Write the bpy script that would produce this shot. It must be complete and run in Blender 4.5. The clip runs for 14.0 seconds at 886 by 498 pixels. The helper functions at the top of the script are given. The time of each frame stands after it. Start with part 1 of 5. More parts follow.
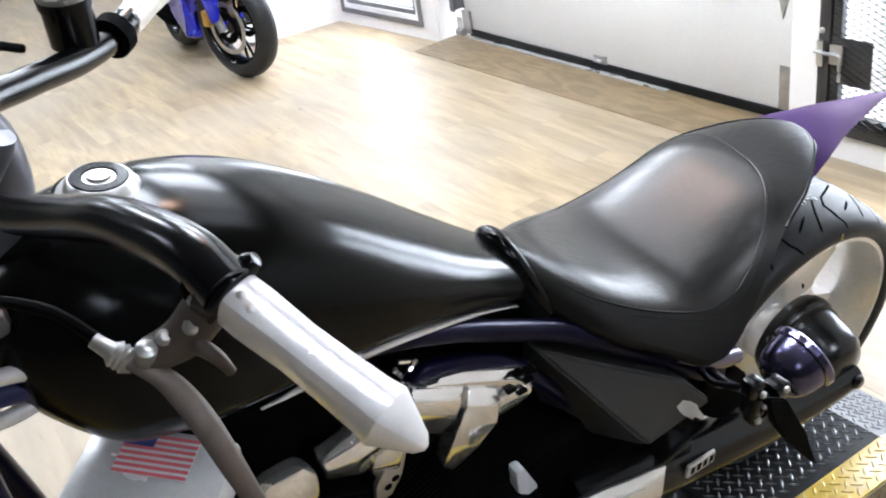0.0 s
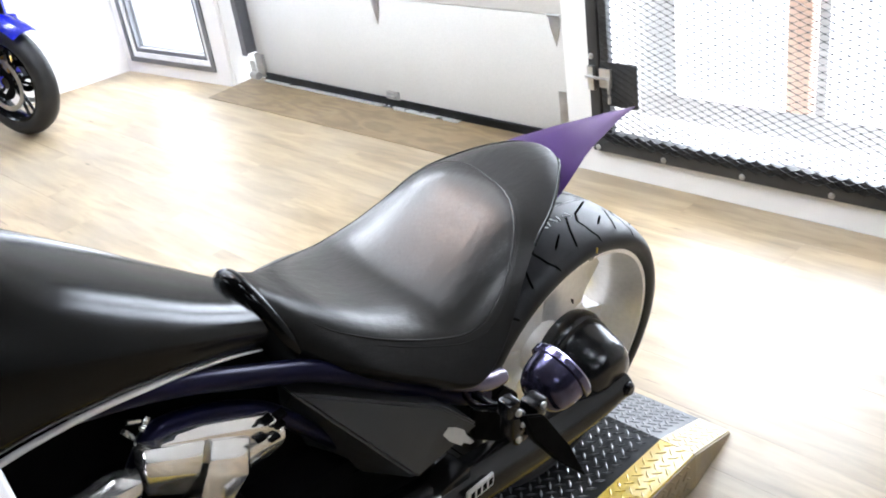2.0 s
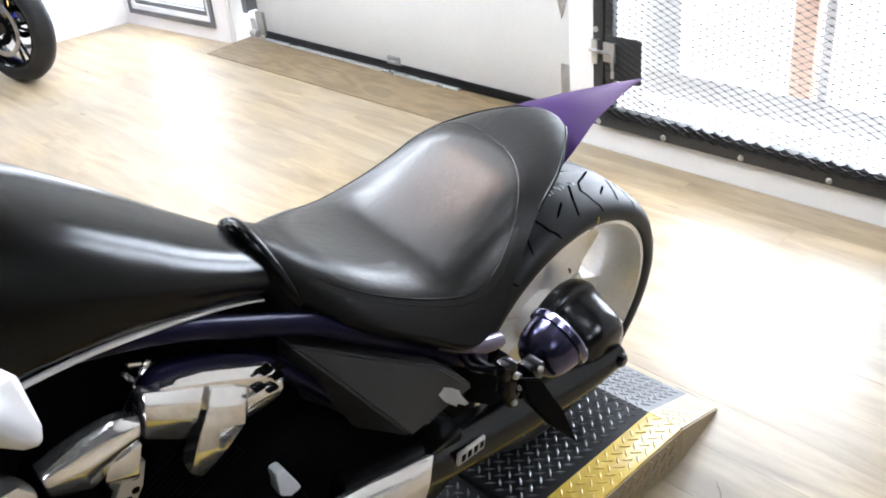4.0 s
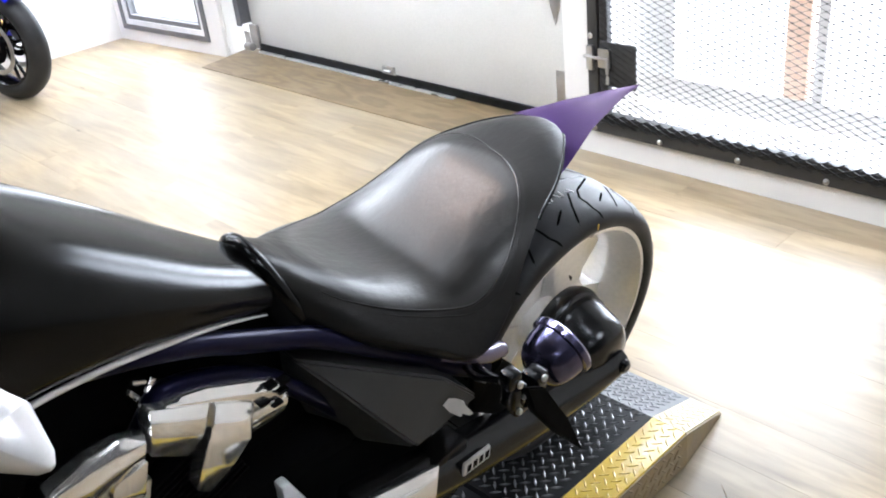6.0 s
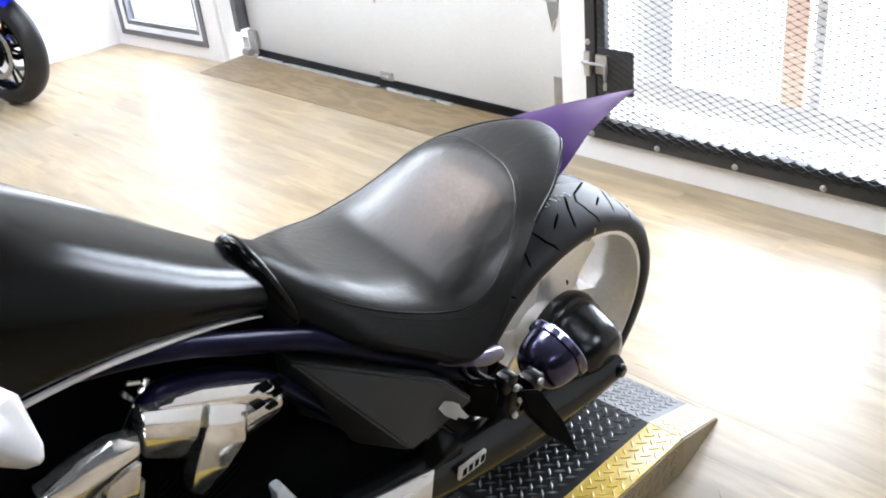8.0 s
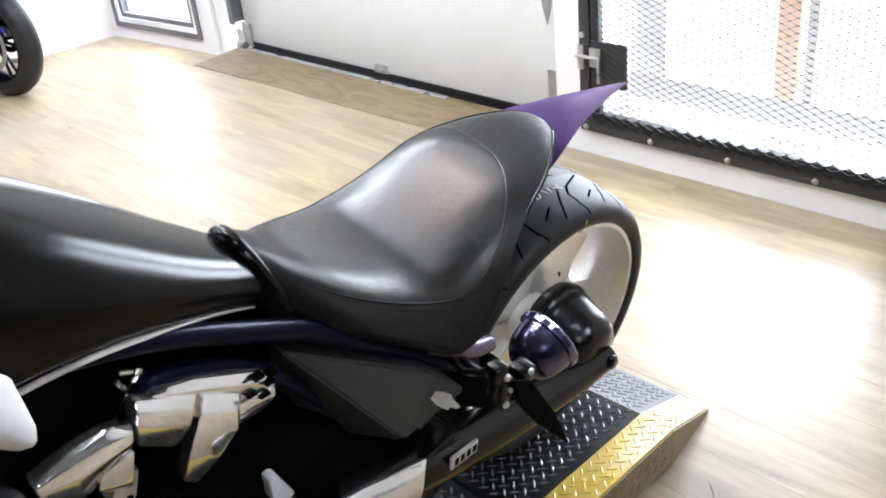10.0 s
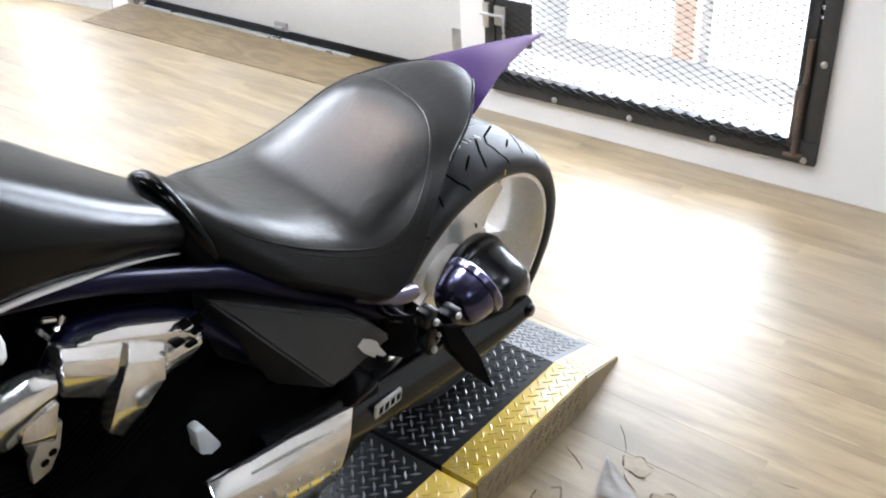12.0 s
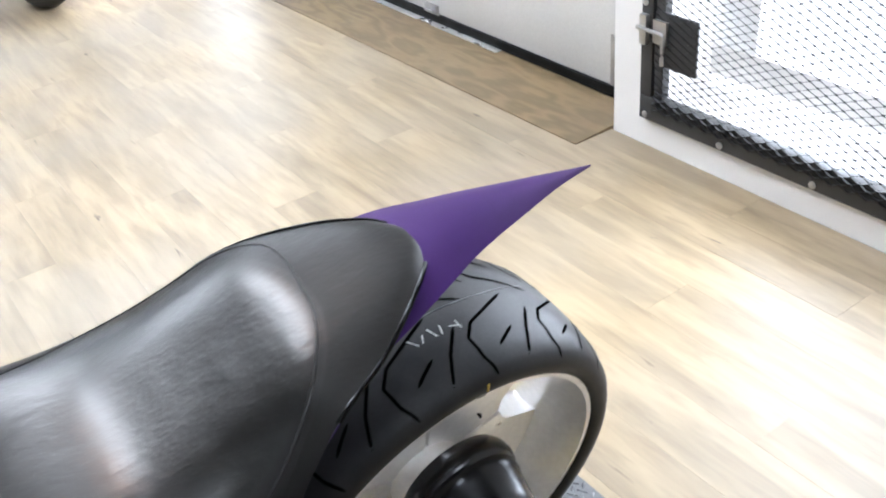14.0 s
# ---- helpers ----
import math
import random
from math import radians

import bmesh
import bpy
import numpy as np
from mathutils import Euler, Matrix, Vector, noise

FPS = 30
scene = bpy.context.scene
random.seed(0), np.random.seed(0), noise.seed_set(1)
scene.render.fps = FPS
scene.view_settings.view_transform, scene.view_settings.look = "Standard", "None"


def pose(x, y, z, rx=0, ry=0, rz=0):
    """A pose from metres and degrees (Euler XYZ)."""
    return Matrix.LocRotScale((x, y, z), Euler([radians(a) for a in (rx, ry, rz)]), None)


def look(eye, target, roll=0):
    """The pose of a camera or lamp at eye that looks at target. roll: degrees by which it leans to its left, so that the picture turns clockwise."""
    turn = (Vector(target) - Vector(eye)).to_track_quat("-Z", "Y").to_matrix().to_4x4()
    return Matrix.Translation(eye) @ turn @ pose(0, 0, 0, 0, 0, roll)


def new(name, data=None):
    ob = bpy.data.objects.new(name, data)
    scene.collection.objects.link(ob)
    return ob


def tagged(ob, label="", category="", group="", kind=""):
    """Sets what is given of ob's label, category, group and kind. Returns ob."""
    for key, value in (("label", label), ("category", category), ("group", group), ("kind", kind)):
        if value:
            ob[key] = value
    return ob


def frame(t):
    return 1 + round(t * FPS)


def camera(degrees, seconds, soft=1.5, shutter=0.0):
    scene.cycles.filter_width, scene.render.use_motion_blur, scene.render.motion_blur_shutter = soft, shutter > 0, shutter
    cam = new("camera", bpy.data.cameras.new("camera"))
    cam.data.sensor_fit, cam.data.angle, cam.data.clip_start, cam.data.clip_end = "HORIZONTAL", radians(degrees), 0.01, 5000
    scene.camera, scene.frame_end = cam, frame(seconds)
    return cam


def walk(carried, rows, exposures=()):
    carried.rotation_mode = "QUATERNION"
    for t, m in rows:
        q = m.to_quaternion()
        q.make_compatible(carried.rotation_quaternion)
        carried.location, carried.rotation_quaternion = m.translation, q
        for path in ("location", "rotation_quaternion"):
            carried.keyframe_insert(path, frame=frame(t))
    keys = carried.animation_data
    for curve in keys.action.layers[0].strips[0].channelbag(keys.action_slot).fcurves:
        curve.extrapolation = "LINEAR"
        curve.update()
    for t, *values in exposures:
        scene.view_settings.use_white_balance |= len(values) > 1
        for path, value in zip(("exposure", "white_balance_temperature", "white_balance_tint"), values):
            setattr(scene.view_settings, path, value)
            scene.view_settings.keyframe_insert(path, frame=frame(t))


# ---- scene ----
cam = camera(50.3, 14.0, soft=1.9, shutter=0.15)
PATH = [
    (0, (0.131, -2.806, 1.528), (-1.405, -1.937, 0.588), -8.9),
    (0.5, (0.145, -2.772, 1.503), (-1.289, -1.765, 0.538), -7.3),
    (1, (0.169, -2.735, 1.503), (-1.183, -1.603, 0.56), -8.5),
    (1.5, (0.189, -2.716, 1.493), (-1.151, -1.552, 0.573), -8.8),
    (2, (0.19, -2.692, 1.491), (-1.152, -1.524, 0.578), -8.5),
    (2.3, (0.188, -2.72, 1.49), (-1.119, -1.537, 0.546), -5.5),
    (2.5, (0.182, -2.721, 1.492), (-1.134, -1.565, 0.526), -5.1),
    (3, (0.179, -2.709, 1.479), (-1.13, -1.549, 0.508), -5.4),
    (5.5, (0.171, -2.723, 1.476), (-1.142, -1.56, 0.515), -5.7),
    (6, (0.172, -2.717, 1.482), (-1.137, -1.545, 0.528), -6.6),
    (6.5, (0.172, -2.713, 1.475), (-1.136, -1.528, 0.536), -6.4),
    (7, (0.176, -2.724, 1.487), (-1.132, -1.547, 0.538), -6.3),
    (7.5, (0.173, -2.716, 1.474), (-1.138, -1.534, 0.533), -6.3),
    (10, (0.185, -2.72, 1.475), (-1.115, -1.536, 0.521), -6.1),
    (10.5, (0.186, -2.718, 1.473), (-1.108, -1.531, 0.514), -6.1),
    (11, (0.179, -2.718, 1.463), (-1.112, -1.525, 0.508), -5.6),
    (11.5, (0.176, -2.728, 1.471), (-1.053, -1.486, 0.498), -3.7),
    (12, (0.157, -2.763, 1.45), (-0.957, -1.46, 0.42), -3.2),
    (12.2, (0.169, -2.745, 1.437), (-0.914, -1.447, 0.368), -2.5),
    (12.5, (0.18, -2.643, 1.443), (-0.99, -1.375, 0.431), -1.7),
    (12.7, (0.201, -2.556, 1.451), (-1.095, -1.359, 0.509), -0.9),
    (13, (0.218, -2.464, 1.473), (-1.174, -1.427, 0.479), -3.2),
    (13.2, (0.172, -2.383, 1.468), (-1.226, -1.38, 0.448), -3.8),
    (13.5, (0.032, -2.257, 1.452), (-1.338, -1.296, 0.357), -3.9),
    (13.8, (-0.056, -2.113, 1.464), (-1.408, -1.179, 0.325), -6.1),
    (14, (-0.07, -1.971, 1.456), (-1.466, -1.081, 0.334), -6.2),
]
walk(cam, [(t, look(eye, target, roll)) for t, eye, target, roll in PATH], [(0, 0.24, 5780, 10), (12.5, 0.24, 5780, 10), (13.5, 0.16, 5740, 10), (14, 0.04, 5680, 10)])


# ---------------------------------------------------------------- light
world = bpy.data.worlds.new("sky")
scene.world = world
world.use_nodes = True
wn = world.node_tree
sky = wn.nodes.new("ShaderNodeTexSky")
sky.sky_type = "NISHITA"
sky.sun_disc = False
sky.sun_elevation, sky.sun_rotation = radians(48), radians(30)
wn.links.new(sky.outputs[0], wn.nodes["Background"].inputs[0])
wn.nodes["Background"].inputs[1].default_value = 0.14

sun = new("sun", bpy.data.lights.new("sun", "SUN"))
sun.data.energy, sun.data.angle, sun.data.color = 3.0, radians(12), (1, 0.97, 0.93)
sun.matrix_world = look((-3, 10, 14), (-1.5, 1.5, 0))


def area(name, at, target, sx, sy, watts, colour):
    d = bpy.data.lights.new(name, "AREA")
    d.shape, d.size, d.size_y, d.energy, d.color = "RECTANGLE", sx, sy, watts, colour
    ob = new(name, d)
    ob.matrix_world = look(at, target)
    return ob


# daylight in the openings
area("gate_daylight", (-1.29, 0.62, 1.15), (-1.29, -2.0, 0.9), 1.2, 1.9, 66, (0.97, 0.985, 1.0))

wd = area("window_daylight", (-5.05, 0.0, 1.04), (-5.05, -2.0, 1.04), 0.86, 1.9, 22, (0.96, 0.98, 1.0))
wd.matrix_world = Matrix.Translation((-4.495, 0, 0)) @ Matrix.Rotation(radians(5.5), 4, "Z") @ look((-0.555, 0.02, 1.0375), (-0.555, -2.0, 1.0375))


# ---------------------------------------------------------------- materials
def nodes_of(name):
    m = bpy.data.materials.new(name)
    m.use_nodes = True
    nt = m.node_tree
    return m, nt, nt.nodes["Principled BSDF"]


def mix_colour(nt, fac, a, b):
    n = nt.nodes.new("ShaderNodeMix")
    n.data_type = "RGBA"
    for sock, v in ((n.inputs["Factor"], fac), (n.inputs["A"], a), (n.inputs["B"], b)):
        if isinstance(v, (tuple, float, int)):
            sock.default_value = (*v, 1) if isinstance(v, tuple) else v
        else:
            nt.links.new(v, sock)
    return n.outputs["Result"]


def noise_tex(nt, scale, detail=4, rough=0.55, stretch=(1, 1, 1), coord="Object"):
    tc = nt.nodes.new("ShaderNodeTexCoord")
    mp = nt.nodes.new("ShaderNodeMapping")
    mp.inputs["Scale"].default_value = stretch
    nz = nt.nodes.new("ShaderNodeTexNoise")
    nz.inputs["Scale"].default_value, nz.inputs["Detail"].default_value, nz.inputs["Roughness"].default_value = scale, detail, rough
    nt.links.new(tc.outputs[coord], mp.inputs[0])
    nt.links.new(mp.outputs[0], nz.inputs["Vector"])
    return nz.outputs["Fac"]


def span(nt, value, a, b, to_a=0.0, to_b=1.0):
    n = nt.nodes.new("ShaderNodeMapRange")
    n.inputs["From Min"].default_value, n.inputs["From Max"].default_value = a, b
    n.inputs["To Min"].default_value, n.inputs["To Max"].default_value = to_a, to_b
    nt.links.new(value, n.inputs["Value"])
    return n.outputs["Result"]


def bump(nt, bsdf, height, strength, distance):
    n = nt.nodes.new("ShaderNodeBump")
    n.inputs["Strength"].default_value, n.inputs["Distance"].default_value = strength, distance
    nt.links.new(height, n.inputs["Height"])
    nt.links.new(n.outputs[0], bsdf.inputs["Normal"])


def surface(name, colour, rough, metal=0.0, other=None, coarse=6.0, fine=90.0, rough_var=0.08, relief=0.05, depth=0.002, coat=0.0,
            coat_rough=0.05, spec=0.5, stretch=(1, 1, 1)):
    m, nt, b = nodes_of(name)
    big, small = noise_tex(nt, coarse, 5, stretch=stretch), noise_tex(nt, fine, 3, stretch=stretch)
    other = other or tuple(c * 0.78 for c in colour)
    c = mix_colour(nt, span(nt, big, 0.35, 0.7), colour, other)
    c = mix_colour(nt, span(nt, small, 0.3, 0.8, 0.0, 0.35), c, tuple(x * 0.7 for x in colour))
    nt.links.new(c, b.inputs["Base Color"])
    nt.links.new(span(nt, big, 0.3, 0.7, max(rough - rough_var, 0.01), rough + rough_var), b.inputs["Roughness"])
    b.inputs["Metallic"].default_value = metal
    b.inputs["Specular IOR Level"].default_value = spec
    b.inputs["Coat Weight"].default_value, b.inputs["Coat Roughness"].default_value = coat, coat_rough
    if relief:
        bump(nt, b, small, relief, depth)
    return m


def glow(name, colour, strength):
    m, nt, b = nodes_of(name)
    b.inputs["Base Color"].default_value = (*colour, 1)
    b.inputs["Emission Color"].default_value = (*colour, 1)
    b.inputs["Emission Strength"].default_value = strength
    return m


def pane_material():
    """Lightly frosted window glass."""
    m, nt, b = nodes_of("frosted_pane")
    b.inputs["Base Color"].default_value = (0.62, 0.64, 0.65, 1)
    b.inputs["Roughness"].default_value, b.inputs["IOR"].default_value = 0.2, 1.45
    b.inputs["Transmission Weight"].default_value = 1.0
    return m


def plank_material():
    m, nt, b = nodes_of("laminate_oak")
    info = nt.nodes.new("ShaderNodeObjectInfo")
    tc = nt.nodes.new("ShaderNodeNewGeometry")
    off = nt.nodes.new("ShaderNodeVectorMath")
    off.operation = "MULTIPLY_ADD"
    comb = nt.nodes.new("ShaderNodeCombineXYZ")
    mul = nt.nodes.new("ShaderNodeMath")
    mul.operation = "MULTIPLY"
    mul.inputs[1].default_value = 37.0
    nt.links.new(info.outputs["Random"], mul.inputs[0])
    nt.links.new(mul.outputs[0], comb.inputs[0])
    nt.links.new(mul.outputs[0], comb.inputs[1])
    nt.links.new(tc.outputs["Position"], off.inputs[0])
    off.inputs[1].default_value = (1.6, 11.0, 1)
    nt.links.new(comb.outputs[0], off.inputs[2])

    def tex(scale, detail):
        n = nt.nodes.new("ShaderNodeTexNoise")
        n.inputs["Scale"].default_value, n.inputs["Detail"].default_value = scale, detail
        n.inputs["Distortion"].default_value = 0.6
        nt.links.new(off.outputs[0], n.inputs["Vector"])
        return n.outputs["Fac"]

    grain, fibre, knot = tex(1.0, 8), tex(4.0, 5), tex(2.6, 3)
    pos = nt.nodes.new("ShaderNodeTexNoise")
    pos.inputs["Scale"].default_value, pos.inputs["Detail"].default_value = 1.1, 5
    nt.links.new(tc.outputs["Position"], pos.inputs["Vector"])
    c = mix_colour(nt, span(nt, grain, 0.37, 0.66), (0.378, 0.286, 0.168), (0.205, 0.152, 0.086))
    c = mix_colour(nt, span(nt, fibre, 0.46, 0.72, 0, 0.4), c, (0.12, 0.088, 0.05))
    c = mix_colour(nt, span(nt, info.outputs["Random"], 0, 1, 0.0, 0.16), c, (0.35, 0.27, 0.155))
    c = mix_colour(nt, span(nt, pos.outputs["Fac"], 0.4, 0.66, 0, 0.6), c, (0.3, 0.262, 0.21))
    c = mix_colour(nt, span(nt, knot, 0.7, 0.76, 0, 0.75), c, (0.05, 0.034, 0.02))
    nt.links.new(c, b.inputs["Base Color"])
    nt.links.new(span(nt, pos.outputs["Fac"], 0.3, 0.75, 0.36, 0.47), b.inputs["Roughness"])
    b.inputs["Specular IOR Level"].default_value, b.inputs["IOR"].default_value = 0.6, 1.55
    bump(nt, b, fibre, 0.1, 0.001)
    return m


def plywood_material():
    m, nt, b = nodes_of("plywood_threshold")
    g = noise_tex(nt, 2.2, 3, 0.5, (1.0, 4.0, 4.0))
    wv = nt.nodes.new("ShaderNodeMath")
    wv.operation = "MULTIPLY"
    wv.inputs[1].default_value = 34.0
    nt.links.new(g, wv.inputs[0])
    sn = nt.nodes.new("ShaderNodeMath")
    sn.operation = "SINE"
    nt.links.new(wv.outputs[0], sn.inputs[0])
    c = mix_colour(nt, span(nt, sn.outputs[0], -1, 1, 0, 0.75), (0.2, 0.145, 0.074), (0.115, 0.078, 0.037))
    d = noise_tex(nt, 2.2, 6, 0.7)
    c = mix_colour(nt, span(nt, d, 0.45, 0.72, 0, 0.7), c, (0.17, 0.125, 0.08))
    nt.links.new(c, b.inputs["Base Color"])
    nt.links.new(span(nt, d, 0.3, 0.7, 0.3, 0.55), b.inputs["Roughness"])
    bump(nt, b, sn.outputs[0], 0.1, 0.001)
    return m


def leather_material():
    """Matt black leather, worn smooth and shiny on the oval sitting pad."""
    m, nt, b = nodes_of("black_seat_leather")
    big, scuff = noise_tex(nt, 5, 4), noise_tex(nt, 30, 5, 0.6, (1.0, 2.4, 1.0))
    tc, at = nt.nodes.new("ShaderNodeTexCoord"), nt.nodes.new("ShaderNodeVectorMath")
    at.operation = "MULTIPLY_ADD"
    at.inputs[1].default_value, at.inputs[2].default_value = (1 / 0.168, 1 / 0.212, 0), (0, 0.362 / 0.212, 0)
    size = nt.nodes.new("ShaderNodeVectorMath")
    size.operation = "LENGTH"
    nt.links.new(tc.outputs["Object"], at.inputs[0])
    nt.links.new(at.outputs[0], size.inputs[0])
    worn = span(nt, size.outputs["Value"], 1.02, 0.9)
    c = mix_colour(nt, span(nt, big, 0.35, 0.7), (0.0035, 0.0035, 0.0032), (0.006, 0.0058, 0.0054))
    # base colour lightened behind the pad, where the cowl catches the gate's daylight
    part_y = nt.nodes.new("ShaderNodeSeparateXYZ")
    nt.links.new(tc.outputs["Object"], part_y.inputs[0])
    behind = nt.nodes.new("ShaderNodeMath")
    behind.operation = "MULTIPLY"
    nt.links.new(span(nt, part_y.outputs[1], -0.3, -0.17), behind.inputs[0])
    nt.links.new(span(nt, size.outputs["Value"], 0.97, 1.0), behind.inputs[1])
    c = mix_colour(nt, behind.outputs[0], c, (0.02, 0.0195, 0.0185))     # daylight sheen on the cowl, put into the colour
    nt.links.new(c, b.inputs["Base Color"])
    smooth, matt = span(nt, scuff, 0.34, 0.68, 0.283, 0.34), span(nt, scuff, 0.3, 0.7, 0.36, 0.44)
    nt.links.new(mix_colour(nt, worn, matt, smooth), b.inputs["Roughness"])
    nt.links.new(span(nt, worn, 0, 1, 0.2, 0.52), b.inputs["Specular IOR Level"])
    b.inputs["Specular Tint"].default_value = (1.0, 0.965, 0.92, 1)
    nt.links.new(span(nt, worn, 0, 1, 0.0, 0.16), b.inputs["Coat Weight"])
    b.inputs["Coat Roughness"].default_value = 0.283
    hair = noise_tex(nt, 75, 4, 0.6, (1.0, 0.4, 1.0))
    bump(nt, b, hair, 0.5, 0.002)
    return m


def flake_material(name, a, c2, rough=0.22, coat=0.6, metal=0.45, spec=0.3, tint=(1, 1, 1)):
    """Metallic flake paint that shifts a little between two colours over its surface."""
    m, nt, b = nodes_of(name)
    big, fl = noise_tex(nt, 7, 3), noise_tex(nt, 1400, 1)
    c = mix_colour(nt, span(nt, big, 0.35, 0.65), a, c2)
    c = mix_colour(nt, span(nt, fl, 0.55, 0.75, 0, 0.4), c, tuple(min(1, 1.8 * v) for v in a))
    nt.links.new(c, b.inputs["Base Color"])
    b.inputs["Metallic"].default_value = metal
    b.inputs["Roughness"].default_value = rough
    b.inputs["Specular IOR Level"].default_value = spec
    b.inputs["Specular Tint"].default_value = (*tint, 1)
    b.inputs["Coat Weight"].default_value, b.inputs["Coat Roughness"].default_value = coat, 0.08
    return m


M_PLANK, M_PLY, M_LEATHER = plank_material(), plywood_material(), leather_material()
M_WALL = surface("white_wall_paint", (0.81, 0.79, 0.755), 0.55, other=(0.77, 0.745, 0.705), coarse=2.0, fine=420, relief=0.004)
# ceiling and back walls are unseen; kept dark so that black parts reflect little
M_CEIL = surface("dim_unseen_ceiling", (0.17, 0.168, 0.164), 0.8, coarse=1.5)
M_BACK = surface("dim_unseen_wall", (0.08, 0.08, 0.082), 0.7, coarse=2.0)
M_DOOR = surface("garage_door_white", (0.62, 0.605, 0.57), 0.4, other=(0.585, 0.57, 0.53), coarse=1.5, fine=140, relief=0.08, depth=0.001)
M_STEEL = surface("galvanised_steel", (0.55, 0.54, 0.52), 0.38, 0.9, coarse=14)
M_RUBBER = surface("black_rubber_seal", (0.007, 0.007, 0.007), 0.6, coarse=10, spec=0.2)
M_GATE = surface("dark_gate_steel", (0.042, 0.042, 0.042), 0.5, 0.2, other=(0.03, 0.03, 0.03), coarse=9, fine=120, relief=0.12)
M_MESH = surface("black_mesh_steel", (0.028, 0.028, 0.028), 0.5, 0.2, coarse=9, spec=0.3)
M_RUST = surface("rusty_hinge_steel", (0.12, 0.085, 0.06), 0.6, 0.4, other=(0.08, 0.068, 0.06), coarse=18, relief=0.2)
M_FRAME = surface("dark_grey_window_frame", (0.16, 0.16, 0.165), 0.45, 0.3, coarse=9)
M_WHITE = surface("white_enamel", (0.8, 0.8, 0.79), 0.35, coarse=5)
M_CONCRETE = surface("pale_concrete", (0.62, 0.61, 0.58), 0.8, coarse=1.2, fine=40, relief=0.2)
M_ORANGE = surface("orange_painted_post", (0.86, 0.6, 0.45), 0.5, coarse=6)
M_TAN = surface("tan_outer_frame", (0.7, 0.67, 0.645), 0.6, coarse=5)
M_PALEFRAME = surface("pale_outer_upright", (0.84, 0.83, 0.82), 0.6, coarse=5)
M_ALU = surface("bright_aluminium", (0.8, 0.8, 0.79), 0.3, 0.75, coarse=12)
M_YELLOW = surface("worn_yellow_paint", (0.7, 0.49, 0.06), 0.3, other=(0.63, 0.43, 0.055), coarse=11, fine=160, relief=0.1, spec=0.75)
M_PALE = surface("worn_pale_yellow", (0.56, 0.47, 0.3), 0.45, other=(0.58, 0.45, 0.2), coarse=18, relief=0.15)
M_RAMP = surface("lighter_ramp_plate", (0.06, 0.06, 0.061), 0.42, 0.15, other=(0.04, 0.04, 0.041), coarse=14, relief=0.1)
M_PLATE = surface("black_painted_plate", (0.01, 0.01, 0.0105), 0.42, 0.05, other=(0.016, 0.016, 0.0165), coarse=8, fine=140, spec=0.2)
M_LUG = surface("worn_plate_lugs", (0.15, 0.15, 0.155), 0.32, 0.35, other=(0.1, 0.1, 0.103), coarse=16)
M_SIDE = surface("scuffed_ramp_side", (0.24, 0.185, 0.115), 0.45, 0.15, other=(0.33, 0.255, 0.13), coarse=22, relief=0.15)
M_TYRE = surface("tyre_rubber", (0.012, 0.012, 0.0122), 0.5, coarse=16, fine=220, other=(0.026, 0.0255, 0.025), relief=0.12, spec=0.3)
M_GROOVE_SHADE = surface("tyre_groove_shade", (0.002, 0.002, 0.002), 0.9, coarse=10, spec=0.0)
M_RIM = surface("white_pearl_coat", (0.95, 0.935, 0.915), 0.34, 0.62, other=(0.92, 0.9, 0.875), coarse=8, coat=0.08)
M_SATIN = surface("satin_black_paint", (0.002, 0.002, 0.0018), 0.18, coarse=5, fine=300, rough_var=0.03, relief=0.006, spec=0.17)
M_GLOSS = surface("gloss_black", (0.003, 0.003, 0.0035), 0.2, coarse=8, rough_var=0.04, relief=0.01, spec=0.3)
M_BLACK = surface("engine_black", (0.0025, 0.0025, 0.0025), 0.7, coarse=18, relief=0.1, spec=0.03)
M_PLASTIC = surface("matt_black_plastic", (0.045, 0.045, 0.043), 0.4, other=(0.036, 0.036, 0.035), coarse=14, fine=300, relief=0.05, spec=0.35)
M_CHROME = surface("chrome", (0.96, 0.945, 0.92), 0.13, 0.9, other=(0.9, 0.88, 0.85), coarse=12, rough_var=0.02, relief=0.004)
M_ALLOY = surface("brushed_alloy", (0.92, 0.905, 0.895), 0.26, 0.42, other=(0.87, 0.86, 0.855), coarse=14, rough_var=0.02, relief=0.01)
M_GREYP = surface("grey_riser_paint", (0.1, 0.1, 0.11), 0.35, 0.4, coarse=12)
M_LEVER = surface("worn_lever_metal", (0.13, 0.1, 0.078), 0.48, 0.35, other=(0.07, 0.056, 0.046), coarse=34, relief=0.2)
M_PURPLE = flake_material("purple_flake_paint", (0.044, 0.018, 0.108), (0.032, 0.014, 0.082), 0.55, 0.02, 0.3, 0.2, (1.0, 0.72, 0.62))
M_STRUT = flake_material("lavender_flake_paint", (0.22, 0.2, 0.26), (0.16, 0.14, 0.2), 0.25, 0.3, 0.5)
M_ARM = surface("gloss_black_casting", (0.006, 0.006, 0.0062), 0.24, coarse=8, rough_var=0.04, relief=0.02, spec=0.45)
M_LAMP = flake_material("violet_flake_lamp", (0.2, 0.185, 0.32), (0.05, 0.047, 0.085), 0.2, 0.3, 0.92)
M_INDIGO = flake_material("midnight_violet_paint", (0.0025, 0.0026, 0.016), (0.0018, 0.002, 0.009), 0.3, 0.02, 0.1, 0.16, (0.7, 0.66, 1.0))
M_NAVY = surface("navy_paint", (0.012, 0.016, 0.075), 0.3, coarse=10, relief=0)
M_BLUE = surface("racing_blue_paint", (0.006, 0.012, 0.5), 0.25, coarse=6, coat=0.25, relief=0)
